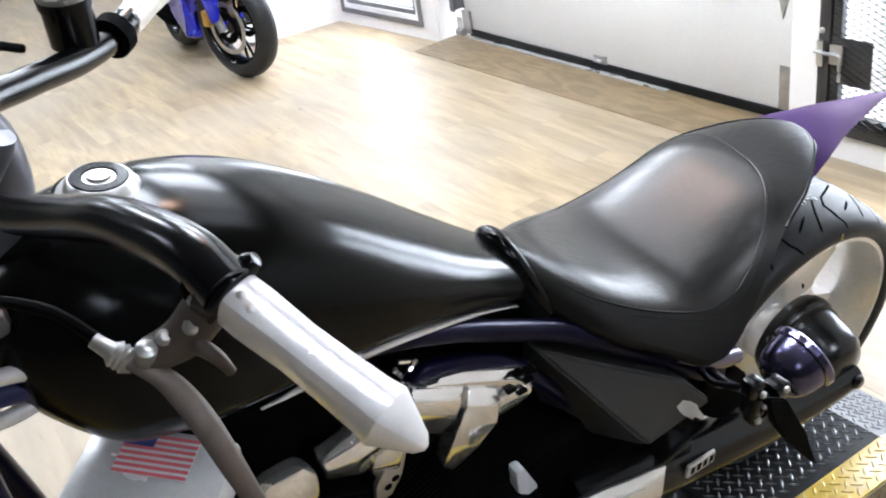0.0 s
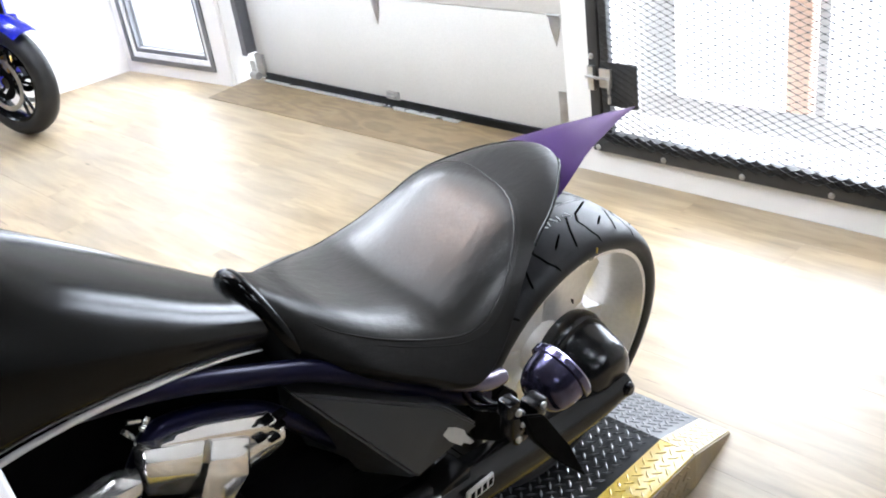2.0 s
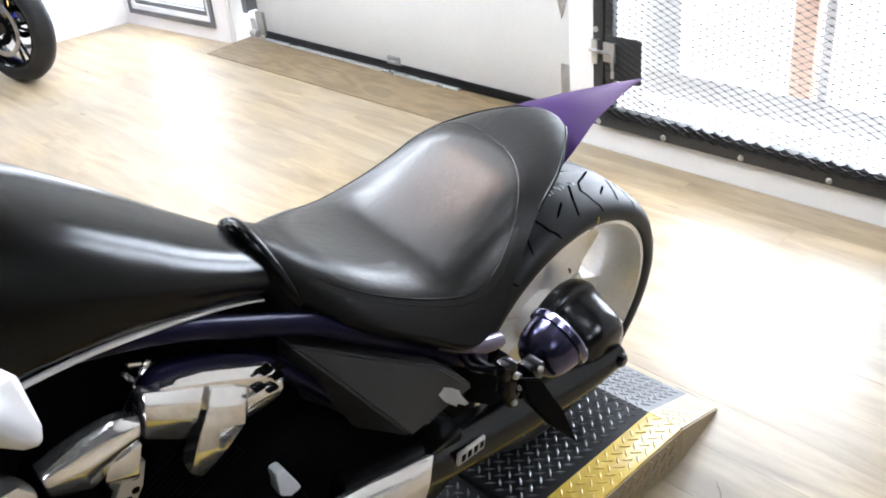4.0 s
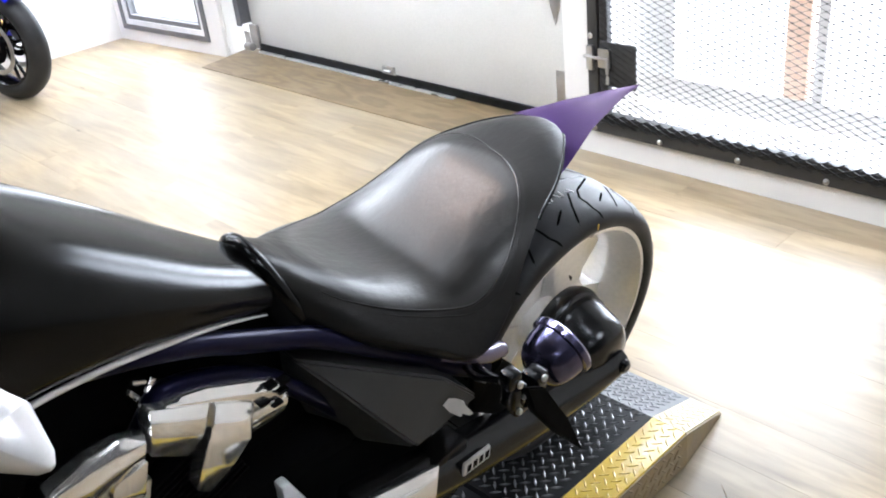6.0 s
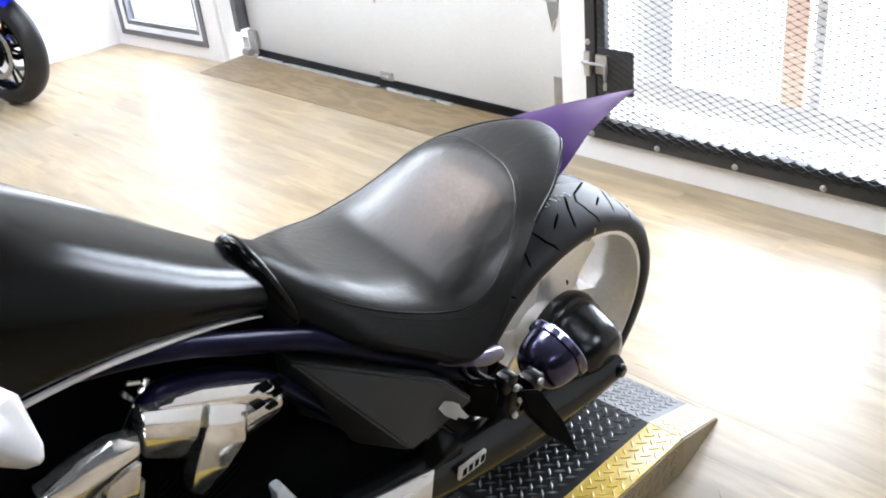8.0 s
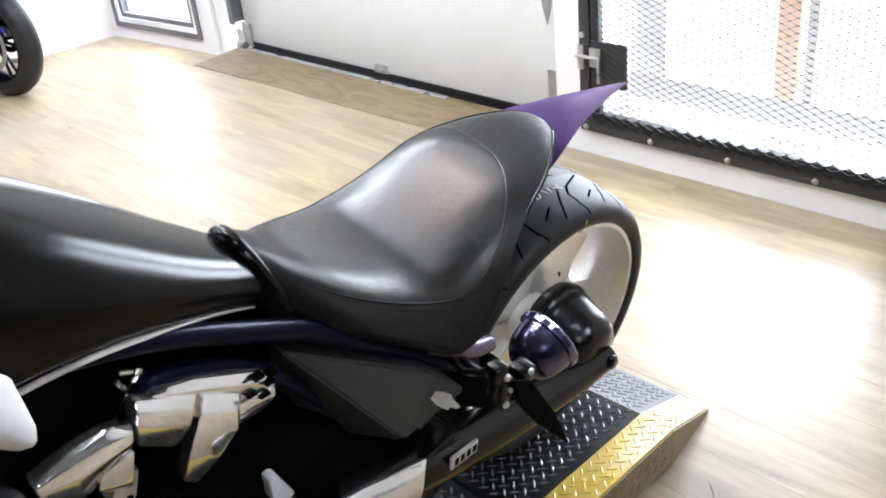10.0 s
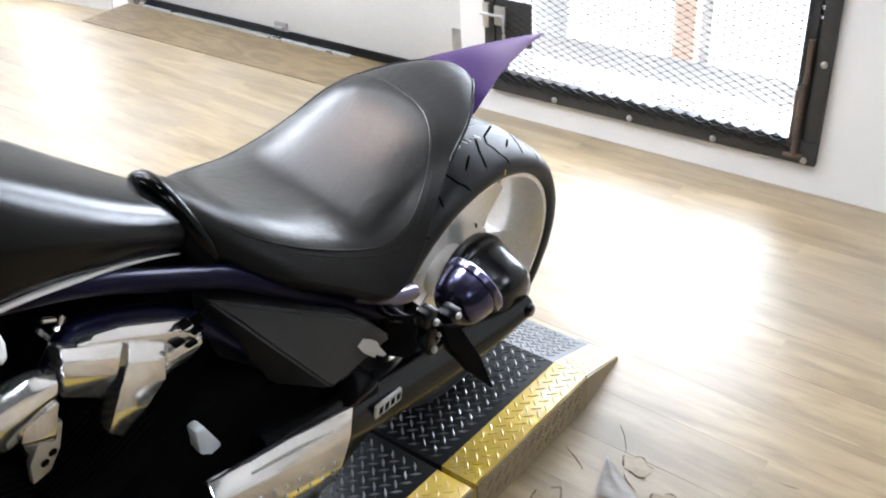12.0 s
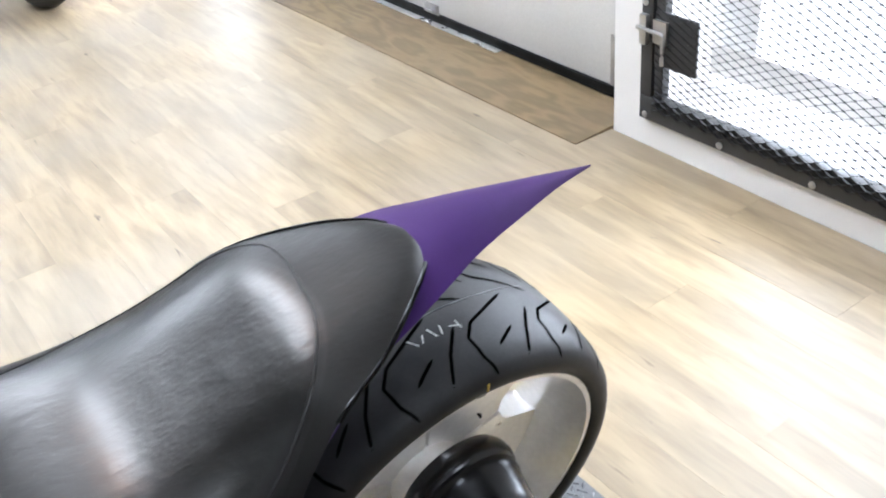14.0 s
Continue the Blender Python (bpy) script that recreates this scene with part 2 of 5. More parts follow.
M_GOLD = surface("gold_caliper", (0.6, 0.36, 0.08), 0.35, 0.7, coarse=20)
M_LENS = surface("dark_smoked_lens", (0.05, 0.01, 0.012), 0.1, coarse=10, coat=0.5)
M_RED = surface("flag_red", (0.78, 0.17, 0.2), 0.4, coarse=9)
M_FLAGW = surface("flag_white", (0.78, 0.77, 0.76), 0.4, coarse=9)
M_FLAGB = surface("flag_blue", (0.05, 0.09, 0.33), 0.4, coarse=9)
M_STICKER = surface("warning_sticker", (0.7, 0.69, 0.66), 0.45, coarse=20)
M_TUBE = glow("tube_glow", (0.96, 0.985, 1.0), 42.0)
M_WEST = glow("bright_tube_glow", (0.96, 0.985, 1.0), 30.0)
M_PANEL = glow("panel_glow", (0.97, 0.985, 1.0), 50.0)
M_STRIP = glow("strip_glow", (0.96, 0.985, 1.0), 60.0)
M_SOFT = glow("soft_panel_glow", (0.985, 0.99, 1.0), 3.2)
M_EAST = glow("east_panel_glow", (0.985, 0.99, 1.0), 20.0)
M_WIDE = glow("wide_panel_glow", (0.985, 0.99, 1.0), 19.0)
M_SOUTH = glow("south_panel_glow", (0.985, 0.99, 1.0), 34.0)
M_WARM = glow("warm_lamp_glow", (1.0, 0.58, 0.36), 62.0)
M_PANE = pane_material()
M_DAY = glow("overcast_daylight", (0.96, 0.98, 1.0), 10.0)


# ---------------------------------------------------------------- mesh helpers
def box_bm(bm, x0, x1, y0, y1, z0, z1):
    r = bmesh.ops.create_cube(bm, size=1)
    bmesh.ops.transform(bm, verts=r["verts"], matrix=Matrix.Translation(((x0 + x1) / 2, (y0 + y1) / 2, (z0 + z1) / 2))
                        @ Matrix.Diagonal((x1 - x0, y1 - y0, z1 - z0, 1)))
    return r["verts"]


def box(x0, x1, y0, y1, z0, z1, bevel=0.0, seg=2):
    bm = bmesh.new()
    box_bm(bm, x0, x1, y0, y1, z0, z1)
    if bevel:
        bmesh.ops.bevel(bm, geom=bm.edges[:], offset=bevel, segments=seg, affect="EDGES", profile=0.5)
    return bm


def boxes(*dims):
    bm = bmesh.new()
    for d in dims:
        box_bm(bm, *d)
    return bm


def bm_mesh(name, bm, material, smooth=40):
    bmesh.ops.recalc_face_normals(bm, faces=bm.faces[:])
    me = bpy.data.meshes.new(name)
    bm.to_mesh(me)
    bm.free()
    for m in material if isinstance(material, (list, tuple)) else [material]:
        me.materials.append(m)
    if smooth:
        for p in me.polygons:
            p.use_smooth = True
        me.set_sharp_from_angle(angle=radians(smooth))
    return me


def part(name, bm, material, parent=None, label="", smooth=40):
    ob = new(name, bm_mesh(name, bm, material, smooth))
    if parent is not None:
        ob.parent = parent
    return tagged(ob, label) if label else ob


def thing(name, label, category, m=None, group="", kind=""):
    ob = new(name)
    ob.empty_display_size = 0.1
    if m is not None:
        ob.matrix_world = m
    return tagged(ob, label, category, group, kind)


def struct(name, bm, material, label="", category="", smooth=30):
    return tagged(part(name, bm, material, None, "", smooth), label, category, "", "structure")


def spl(xs, rows, at):
    """Catmull-Rom through rows given at xs, read at the places in at."""
    xs, rows = np.array(xs, float), np.array(rows, float)
    tang = np.gradient(rows, xs, axis=0)
    out = []
    for x in at:
        k = int(np.clip(np.searchsorted(xs, x) - 1, 0, len(xs) - 2))
        h = xs[k + 1] - xs[k]
        t = (x - xs[k]) / h
        a, b = 2 * t**3 - 3 * t**2 + 1, t**3 - 2 * t**2 + t
        c, d = -2 * t**3 + 3 * t**2, t**3 - t**2
        out.append(a * rows[k] + b * h * tang[k] + c * rows[k + 1] + d * h * tang[k + 1])
    return np.array(out)


def loft(rings, caps=True, closed=True, bm=None):
    bm = bm or bmesh.new()
    vs = [[bm.verts.new(p) for p in r] for r in rings]
    n = len(rings[0])
    for a, b in zip(vs, vs[1:]):
        for i in range(n if closed else n - 1):
            j = (i + 1) % n
            bm.faces.new((a[i], a[j], b[j], b[i]))
    if caps:
        bm.faces.new(vs[0][::-1])
        bm.faces.new(vs[-1])
    return bm


def tube(points, radius, seg=12, steps=4, bm=None, flat=1.0, up=(0, 0, 1)):
    """A swept tube through points; radius may be a list, flat squeezes it along up."""
    pts = np.array(points, float)
    ts = np.arange(len(pts))
    at = np.linspace(0, len(pts) - 1, (len(pts) - 1) * steps + 1) if len(pts) > 2 else ts
    ps = spl(ts, pts, at) if len(pts) > 2 else pts
    rs = np.interp(at, ts, radius) if isinstance(radius, (list, tuple)) else np.full(len(ps), radius)
    rings = []
    for i, p in enumerate(ps):
        d = Vector(ps[min(i + 1, len(ps) - 1)] - ps[max(i - 1, 0)]).normalized()
        side = d.cross(Vector(up))
        if side.length < 1e-4:
            side = d.cross(Vector((0, 1, 0)))
        side.normalize()
        top = side.cross(d)
        rings.append([Vector(p) + float(rs[i]) * (math.cos(a) * side + flat * math.sin(a) * top) for a in np.linspace(0, 2 * math.pi, seg, endpoint=False).tolist()])
    return loft(rings, bm=bm)


def revolve(profile, axis=(1, 0, 0), at=(0, 0, 0), seg=48, bm=None, closed=False):
    """profile: (along, radius) pairs turned about the axis."""
    a = Vector(axis).normalized()
    u = a.orthogonal().normalized()
    v = a.cross(u)
    o = Vector(at)
    rings = [[o + a * s + r * (math.cos(t) * u + math.sin(t) * v) for s, r in profile] for t in np.linspace(0, 2 * math.pi, seg, endpoint=False).tolist()]
    bm = bm or bmesh.new()
    vs = [[bm.verts.new(p) for p in r] for r in rings]
    n = len(profile)
    for i in range(seg):
        x, y = vs[i], vs[(i + 1) % seg]
        for k in range(n if closed else n - 1):
            bm.faces.new((x[k], x[(k + 1) % n], y[(k + 1) % n], y[k]))
    bmesh.ops.remove_doubles(bm, verts=bm.verts[:], dist=1e-5)
    return bm


def slab(poly, axis, lo, hi, bevel=0.004, bm=None, seg=2):
    """A polygon in the plane across an axis ('x', 'y' or 'z'), given thickness."""
    own = bmesh.new()
    k = "xyz".index(axis)

    def put(p, h):
        q = list(p)
        q.insert(k, h)
        return q

    a = [own.verts.new(put(p, lo)) for p in poly]
    b = [own.verts.new(put(p, hi)) for p in poly]
    own.faces.new(a[::-1])
    own.faces.new(b)
    for i in range(len(poly)):
        j = (i + 1) % len(poly)
        own.faces.new((a[i], a[j], b[j], b[i]))
    if bevel:
        bmesh.ops.bevel(own, geom=own.edges[:], offset=bevel, segments=seg, affect="EDGES", profile=0.5)
    if bm is None:
        return own
    join_into(bm, own)
    return bm


def join_into(bm, other):
    vs = {v: bm.verts.new(v.co) for v in other.verts}
    for f in other.faces:
        nf = bm.faces.new([vs[v] for v in f.verts])
        nf.material_index = f.material_index
    other.free()
    return bm


def moved(bm, m):
    bmesh.ops.transform(bm, verts=bm.verts[:], matrix=m)
    return bm


def bolt(at, axis, r=0.006, h=0.004, seg=10):
    return revolve([(0, 0), (0, r), (h * 0.6, r), (h, r * 0.6), (h, 0)], axis, at, seg)


# ---------------------------------------------------------------- the room
WX0, WX1 = -4.495, -2.053     # the garage door's opening
GX0, GX1 = -1.925, -0.655     # the mesh gate's opening
SKEW = radians(5.5)           # the wall by the window runs slightly askew
HIGH = 2.9

struct("subfloor", box(-10, 4, -7, 1.0, -0.2, -0.012), M_CONCRETE, "grey concrete slab under the floorboards", "floor")
ground = struct("ground", box(-60, 60, 0.15, 120, -0.5, -0.02), M_CONCRETE, "pale concrete yard outside the shop", "ground")
struct("wall_north_middle", boxes((WX1, GX0, 0, 0.3, 0, HIGH), (GX0, GX1, 0, 0.3, 0, 0.095), (GX0, GX1, 0, 0.3, 2.1, HIGH), (GX1, 4, 0, 0.3, 0, HIGH)), M_WALL,
       "white painted wall around the mesh gate", "wall", 0)
struct("wall_north_lintel", box(WX0, WX1, 0, 0.3, 2.3, HIGH), M_WALL, "white painted wall over the garage door", "wall", 0)


def skewed(bm):
    return moved(bm, Matrix.Translation((WX0, 0, 0)) @ Matrix.Rotation(SKEW, 4, "Z"))


WIN0, WIN1, WZ0, WZ1 = -0.985, -0.125, 0.075, 2.0
struct("wall_north_west", skewed(boxes((-1.2, WIN0, 0, 0.3, 0, HIGH), (WIN1, 0, 0, 0.3, 0, HIGH), (WIN0, WIN1, 0, 0.3, 0, WZ0), (WIN0, WIN1, 0, 0.3, WZ1, HIGH))), M_WALL,
       "white painted wall with a low window", "wall", 0)
struct("wall_partition", box(-5.67, -5.545, -0.9, 0.25, 0, HIGH), M_WALL, "white painted partition wall", "wall", 0)
# south and east walls only close the room, darkened for the bike's reflections
struct("wall_south", box(-10, 4, -7.15, -7, 0, HIGH), M_BACK, "unseen closing wall, dark so that the bike reflects little", "wall", 0)
struct("wall_east", box(4, 4.15, -7.15, 0.3, 0, HIGH), M_BACK, "unseen east closing wall, dark to keep reflections low", "wall", 0)
struct("wall_west", box(-10.15, -10, -7.15, 0.3, 0, HIGH), M_WALL, "plain white wall far off", "wall", 0)
struct("wall_north_far", box(-10, -5.67, 0, 0.3, 0, HIGH), M_WALL, "plain white wall beyond the partition", "wall", 0)
struct("ceiling", box(-10.15, 4.15, -7.15, 0.3, HIGH, HIGH + 0.1), M_CEIL, "unseen grey ceiling, dark to keep reflections low", "ceiling", 0)

# ceiling lamps, none in view: some set by reflections, others added as fill
def ceiling_light(x, y, sx, sy, glowing, label):
    lamp = thing("ceiling_light", label, "ceiling light", pose(x, y, HIGH), "ceiling lights")
    part("housing", box(-sx / 2 - 0.03, sx / 2 + 0.03, -sy / 2 - 0.03, sy / 2 + 0.03, -0.05, 0, 0.006), M_WHITE, lamp)
    part("diffuser", box(-sx / 2, sx / 2, -sy / 2, sy / 2, -0.062, -0.051, 0.004), glowing, lamp, "glowing diffuser")


# unseen tubes added for general light; the short one gives the grip its highlights
for x, y, sx, sy in ((-3.4, -1.8, 1.2, 0.12), (0.1, -2.1, 0.5, 0.12), (2.4, -3.8, 1.2, 0.12), (-2.6, -4.6, 1.2, 0.12)):
    ceiling_light(x, y, sx, sy, M_TUBE, "unseen white ceiling light added to light the room")
# added fill: whitens the corner walls and their glare on the floor
ceiling_light(-5.15, -0.75, 0.2, 1.2, M_STRIP, "unseen strip light added to brighten the partition corner")
# made-up lights that lift the west walls and the glare they throw
for x, y in ((-6.8, -2.2), (-6.4, -0.7), (-8.3, -1.4), (-6.2, -3.6)):
    ceiling_light(x, y, 1.2, 0.28, M_WEST, "unseen ceiling light added to brighten the west end")
for x, y, sx in ((-3.3, -2.7, 1.4),):
    ceiling_light(x, y, sx, 0.18, M_PANEL, "long unseen white ceiling light added to light the room")
# unseen panels set for the seat's sheen; the east one fills wheel and wall
for x, y, sx, sy, lit in ((-3.05, -1.05, 1.12, 0.9, M_WIDE), (-1.85, -1.05, 1.12, 0.9, M_SOFT), (-0.92, -1.15, 0.56, 0.9, M_SOFT), (-1.85, -2.0, 0.9, 0.38, M_SOUTH), (2.1, -1.3, 1.12, 0.7, M_EAST)):
    ceiling_light(x, y, sx, sy, lit, "unseen wide ceiling panel, added for light on seat and chrome")
# small orange lamp out of view, put here for a glint on the seat
ceiling_light(-1.5, -1.72, 0.3, 0.1, M_WARM, "unseen warm ceiling light, set for the seat's orange glint")

# window by the corner
window = thing("window_1", "low window in a dark grey frame, bright daylight behind", "window", Matrix.Translation((WX0, 0, 0)) @ Matrix.Rotation(SKEW, 4, "Z"), "", "structure")
A0, A1, B0, B1 = WIN0, WIN1, WZ0, WZ1


def ring_frame(x0, x1, z0, z1, w, y0, y1):
    return boxes((x0, x1, y0, y1, z0, z0 + w), (x0, x1, y0, y1, z1 - w, z1), (x0, x0 + w, y0, y1, z0 + w, z1 - w), (x1 - w, x1, y0, y1, z0 + w, z1 - w))


part("outer_frame", ring_frame(A0, A1, B0, B1, 0.03, -0.012, 0.05), M_FRAME, window, "", 0)
part("white_band", ring_frame(A0 + 0.03, A1 - 0.03, B0 + 0.03, B1 - 0.03, 0.03, -0.004, 0.05), M_WHITE, window, "white strip between the dark frames", 0)
part("sash", ring_frame(A0 + 0.06, A1 - 0.06, B0 + 0.06, B1 - 0.06, 0.028, 0.004, 0.05), M_FRAME, window, "", 0)
glass = part("pane", box(A0 + 0.088, A1 - 0.088, 0.028, 0.034, B0 + 0.088, B1 - 0.088), M_PANE, window, "frosted pane bright with daylight", 0)
glass.visible_shadow = False

# garage door
DY = 0.138
garage = thing("door_1", "closed white sectional garage door with a black rubber seal", "garage door", None, "", "structure")
for z0, z1 in ((0.06, 0.553), (0.556, 1.05), (1.053, 1.55), (1.553, 2.05), (2.053, 2.3)):
    part("door_panel", box(WX0 + 0.1, WX1 - 0.03, DY, DY + 0.045, z0, z1, 0.003), M_DOOR, garage)
part("bottom_seal", box(WX0 + 0.14, WX1 - 0.06, DY - 0.008, DY + 0.04, 0.022, 0.06, 0.006), M_RUBBER, garage, "black rubber bottom seal")
part("seal_lip", box(WX0 + 0.16, WX1 - 0.75, DY - 0.03, DY + 0.02, 0.0175, 0.0245, 0.001), M_ALU, garage, "pale strip under the seal")
part("seal_strip", box(WX0 + 0.16, WX1 - 0.06, DY - 0.012, DY + 0.01, 0.052, 0.064, 0.002), M_RUBBER, garage)
bm = boxes((-3.295, -3.2, DY - 0.012, DY, 0.062, 0.068), (-3.29, -3.21, DY - 0.016, DY, 0.066, 0.1))
join_into(bm, tube([(-3.275, DY - 0.022, 0.078), (-3.22, DY - 0.022, 0.078)], 0.008))
part("lift_handle", bm, M_STEEL, garage, "small steel lift bracket")
part("corner_plate", box(WX1 - 0.155, WX1 - 0.105, DY - 0.004, DY, 0.06, 0.245, 0.001), M_STEEL, garage, "steel corner plate")
for x in (-3.28, -2.2):
    bm = slab([(x - 0.03, 0.553), (x + 0.03, 0.553), (x + 0.022, 0.5), (x, 0.43), (x - 0.02, 0.5)], "y", DY - 0.005, DY, 0.001)
    join_into(bm, tube([(x - 0.03, DY - 0.008, 0.555), (x + 0.035, DY - 0.008, 0.555)], 0.007))
    part("hinge", bm, M_STEEL, garage, "steel hinge leaf")
part("track", boxes((WX0 + 0.055, WX0 + 0.06, 0.07, DY + 0.02, 0.17, 2.25), (WX0 + 0.06, WX0 + 0.1, 0.07, 0.075, 0.17, 2.25), (WX0 + 0.06, WX0 + 0.085, DY + 0.016, DY + 0.02, 0.17, 2.25)),
     M_FRAME, garage, "dark steel track", 0)
bm = boxes((WX0 + 0.095, WX0 + 0.165, DY - 0.02, DY - 0.004, 0.04, 0.17), (WX0 + 0.05, WX0 + 0.1, DY - 0.03, DY - 0.026, 0.03, 0.13))
join_into(bm, revolve([(-0.03, 0), (-0.03, 0.022), (0.03, 0.022), (0.03, 0)], (1, 0, 0), (WX0 + 0.1, DY - 0.04, 0.05), 14))
part("bottom_bracket", bm, M_STEEL, garage, "steel roller bracket")
struct("door_jamb", boxes((WX0, WX0 + 0.012, 0.02, 0.28, 0, 2.3)), M_WALL, "white jamb of the garage door", "trim", 0)

bm = bmesh.new()
yf, yb = -0.17, 0.15
vs = [bm.verts.new(p) for p in ((WX0 + 0.03, yf - 0.02, -0.004), (WX1 - 0.012, yf + 0.012, -0.004), (WX1 - 0.004, yb, -0.004), (WX0 + 0.02, yb, -0.004),
                                (WX0 + 0.03, yf - 0.02, 0.004), (WX1 - 0.012, yf + 0.012, 0.004), (WX1 - 0.004, yb, 0.02), (WX0 + 0.02, yb, 0.02))]
for q in ((0, 1, 2, 3), (4, 5, 6, 7), (0, 1, 5, 4), (1, 2, 6, 5), (2, 3, 7, 6), (3, 0, 4, 7)):
    bm.faces.new([vs[i] for i in q])
tagged(part("threshold_board", bm, M_PLY, None, "", 0), "worn brown plywood threshold board before the garage door", "threshold")

# mesh gate
gate = thing("mesh_gate", "closed dark steel gate of expanded metal mesh with bolts", "gate")
FY0, FY1 = -0.02, 0.015
part("bottom_rail", box(GX0, GX1, FY0, FY1, 0.1, 0.178, 0.003), M_GATE, gate)
part("top_rail", box(GX0, GX1, FY0, FY1, 2.02, 2.098, 0.003), M_GATE, gate)
part("latch_stile", box(GX0, GX0 + 0.045, FY0, FY1, 0.178, 2.02, 0.003), M_GATE, gate)
part("inner_stile", box(GX0 + 0.05, GX0 + 0.085, FY0 + 0.006, FY1, 0.178, 2.02, 0.003), M_GATE, gate)
part("stile_gap", box(GX0 + 0.045, GX0 + 0.05, FY0 + 0.02, FY1, 0.178, 2.02), M_STEEL, gate)
part("hinge_stile", box(GX1 - 0.045, GX1, FY0, FY1, 0.178, 2.02, 0.003), M_GATE, gate)
part("leaf_stile", boxes((GX1 - 0.09, GX1 - 0.056, FY0 + 0.004, FY1, 0.178, 2.02), (GX1 - 0.057, GX1 - 0.044, FY0 + 0.012, FY1, 0.178, 0.56), (GX1 - 0.057, GX1 - 0.044, FY0 + 0.012, FY1, 0.8, 2.02),
                           *[(GX1 - 0.057, GX1 - 0.044, FY0 + 0.012, FY1, 0.57 + 0.03 * k, 0.589 + 0.03 * k) for k in range(8)]), M_GATE, gate, "", 0)
bm = tube([(GX1 - 0.068, FY0 - 0.004, 0.13), (GX1 - 0.068, FY0 - 0.004, 0.255)], 0.012)
join_into(bm, tube([(GX1 - 0.068, FY0 - 0.004, 0.258), (GX1 - 0.068, FY0 - 0.004, 0.36)], 0.011))
join_into(bm, tube([(GX1 - 0.064, FY0 - 0.002, 0.362), (GX1 - 0.064, FY0 - 0.002, 0.5)], 0.01))
join_into(bm, box(GX1 - 0.09, GX1 - 0.075, FY0 - 0.006, FY0 + 0.003, 0.15, 0.34, 0.002))
join_into(bm, box(GX1 - 0.1, GX1 - 0.04, FY0 - 0.012, FY0, 0.118, 0.135, 0.003))
part("hinge", bm, M_RUST, gate, "rusty barrel hinge")
part("lock_plate", box(GX0 + 0.055, GX0 + 0.212, FY0 - 0.002, FY0 + 0.006, 0.29, 0.455, 0.002), M_GATE, gate, "dark mesh-covered lock plate")
bm = boxes((GX0 + 0.004, GX0 + 0.03, FY0 - 0.014, FY0, 0.345, 0.435), (GX0 + 0.055, GX0 + 0.105, FY0 - 0.012, FY0 - 0.002, 0.36, 0.43))
join_into(bm, tube([(GX0 + 0.0, FY0 - 0.02, 0.397), (GX0 + 0.08, FY0 - 0.022, 0.397), (GX0 + 0.105, FY0 - 0.026, 0.394), (GX0 + 0.11, FY0 - 0.03, 0.36), (GX0 + 0.11, FY0 - 0.03, 0.31)], 0.0065, 8))
part("slide_bolt", bm, M_STEEL, gate, "galvanised slide bolt")
for x, z in ((-1.611, 0.116), (-1.302, 0.116), (-0.992, 0.116), (-1.9, 0.116), (GX1 - 0.02, 0.43), (GX0 + 0.014, 0.47), (GX1 - 0.035, 0.115)):
    part("bolt", revolve([(0, 0), (0, 0.011), (0.003, 0.011), (0.007, 0.006), (0.0075, 0)], (0, -1, 0), (x, FY0, z), 14), M_STEEL, gate)


def mesh_panel(x0, x1, z0, z1, y, dx, dz, thin, thick, deep):
    """Expanded metal: strands that weave up and down, thickest where they are joined."""
    verts, faces = [], []
    cols, rows = int((x1 - x0) / dx), int((z1 - z0) / dz)
    for r in range(rows + 1):
        z = z0 + r * dz
        for k in range(cols * 2):
            xa = x0 + k * dx / 2
            s = 1 if (k + r) % 2 == 0 else -1
            n = len(verts)
            for t in (0, 0.16, 0.84, 1):
                x, zz, w = xa + t * dx / 2, z + s * dz * (t - 0.5) * (0.0 if t in (0, 1) else 1.0), thin
                if t in (0, 1):
                    zz, w = z + s * dz * (t - 0.5), thick
                verts += [(x, y - deep, zz - w), (x, y - deep, zz + w), (x, y + deep, zz + w * 1.3), (x, y + deep, zz - w * 0.7)]
            for q in (0, 4, 8):
                for i in range(4):
                    j = (i + 1) % 4
                    faces.append((n + q + i, n + q + j, n + q + 4 + j, n + q + 4 + i))
    me = bpy.data.meshes.new("mesh_panel")
    me.from_pydata(verts, [], faces)
    me.materials.append(M_MESH)
    return me


mp = new("mesh_panel", mesh_panel(GX0 + 0.06, GX1 - 0.07, 0.146, 2.06, FY0 - 0.003, 0.0515, 0.0117, 0.0006, 0.0022, 0.0014))
mp.parent = gate
hem = new("mesh_hem", mesh_panel(GX0 + 0.06, GX1 - 0.07, 0.146, 0.187, FY0 - 0.007, 0.0515, 0.0117, 0.0016, 0.0034, 0.003))
hem.parent = gate

# beyond the gate: an outer frame, a post and bright daylight
outer = thing("outer_frame", "pale outer door frame beyond the mesh gate", "door frame")
part("foot", box(-2.3, -2.2, 0.36, 0.42, -0.02, 0.105, 0.004), M_TAN, outer)
part("foot", box(0.1, 0.2, 0.36, 0.42, -0.02, 0.105, 0.004), M_TAN, outer)
part("bottom_rail", box(-2.3, 0.2, 0.36, 0.42, 0.105, 0.21, 0.004), M_TAN, outer)
part("stile", box(-1.98, -1.8, 0.36, 0.42, 0.21, 2.1, 0.004), M_PALEFRAME, outer, "pale wide upright")
part("stile", box(-1.24, -1.2, 0.36, 0.42, 0.21, 2.1, 0.004), M_TAN, outer)
part("post", box(-1.35, -1.265, 0.36, 0.42, 0.21, 2.1, 0.004), M_ORANGE, outer, "orange painted upright")
struct("backdrop", box(-12, 8, 9, 9.1, -0.02, 9), M_DAY, "bright overcast daylight", "backdrop", 0)

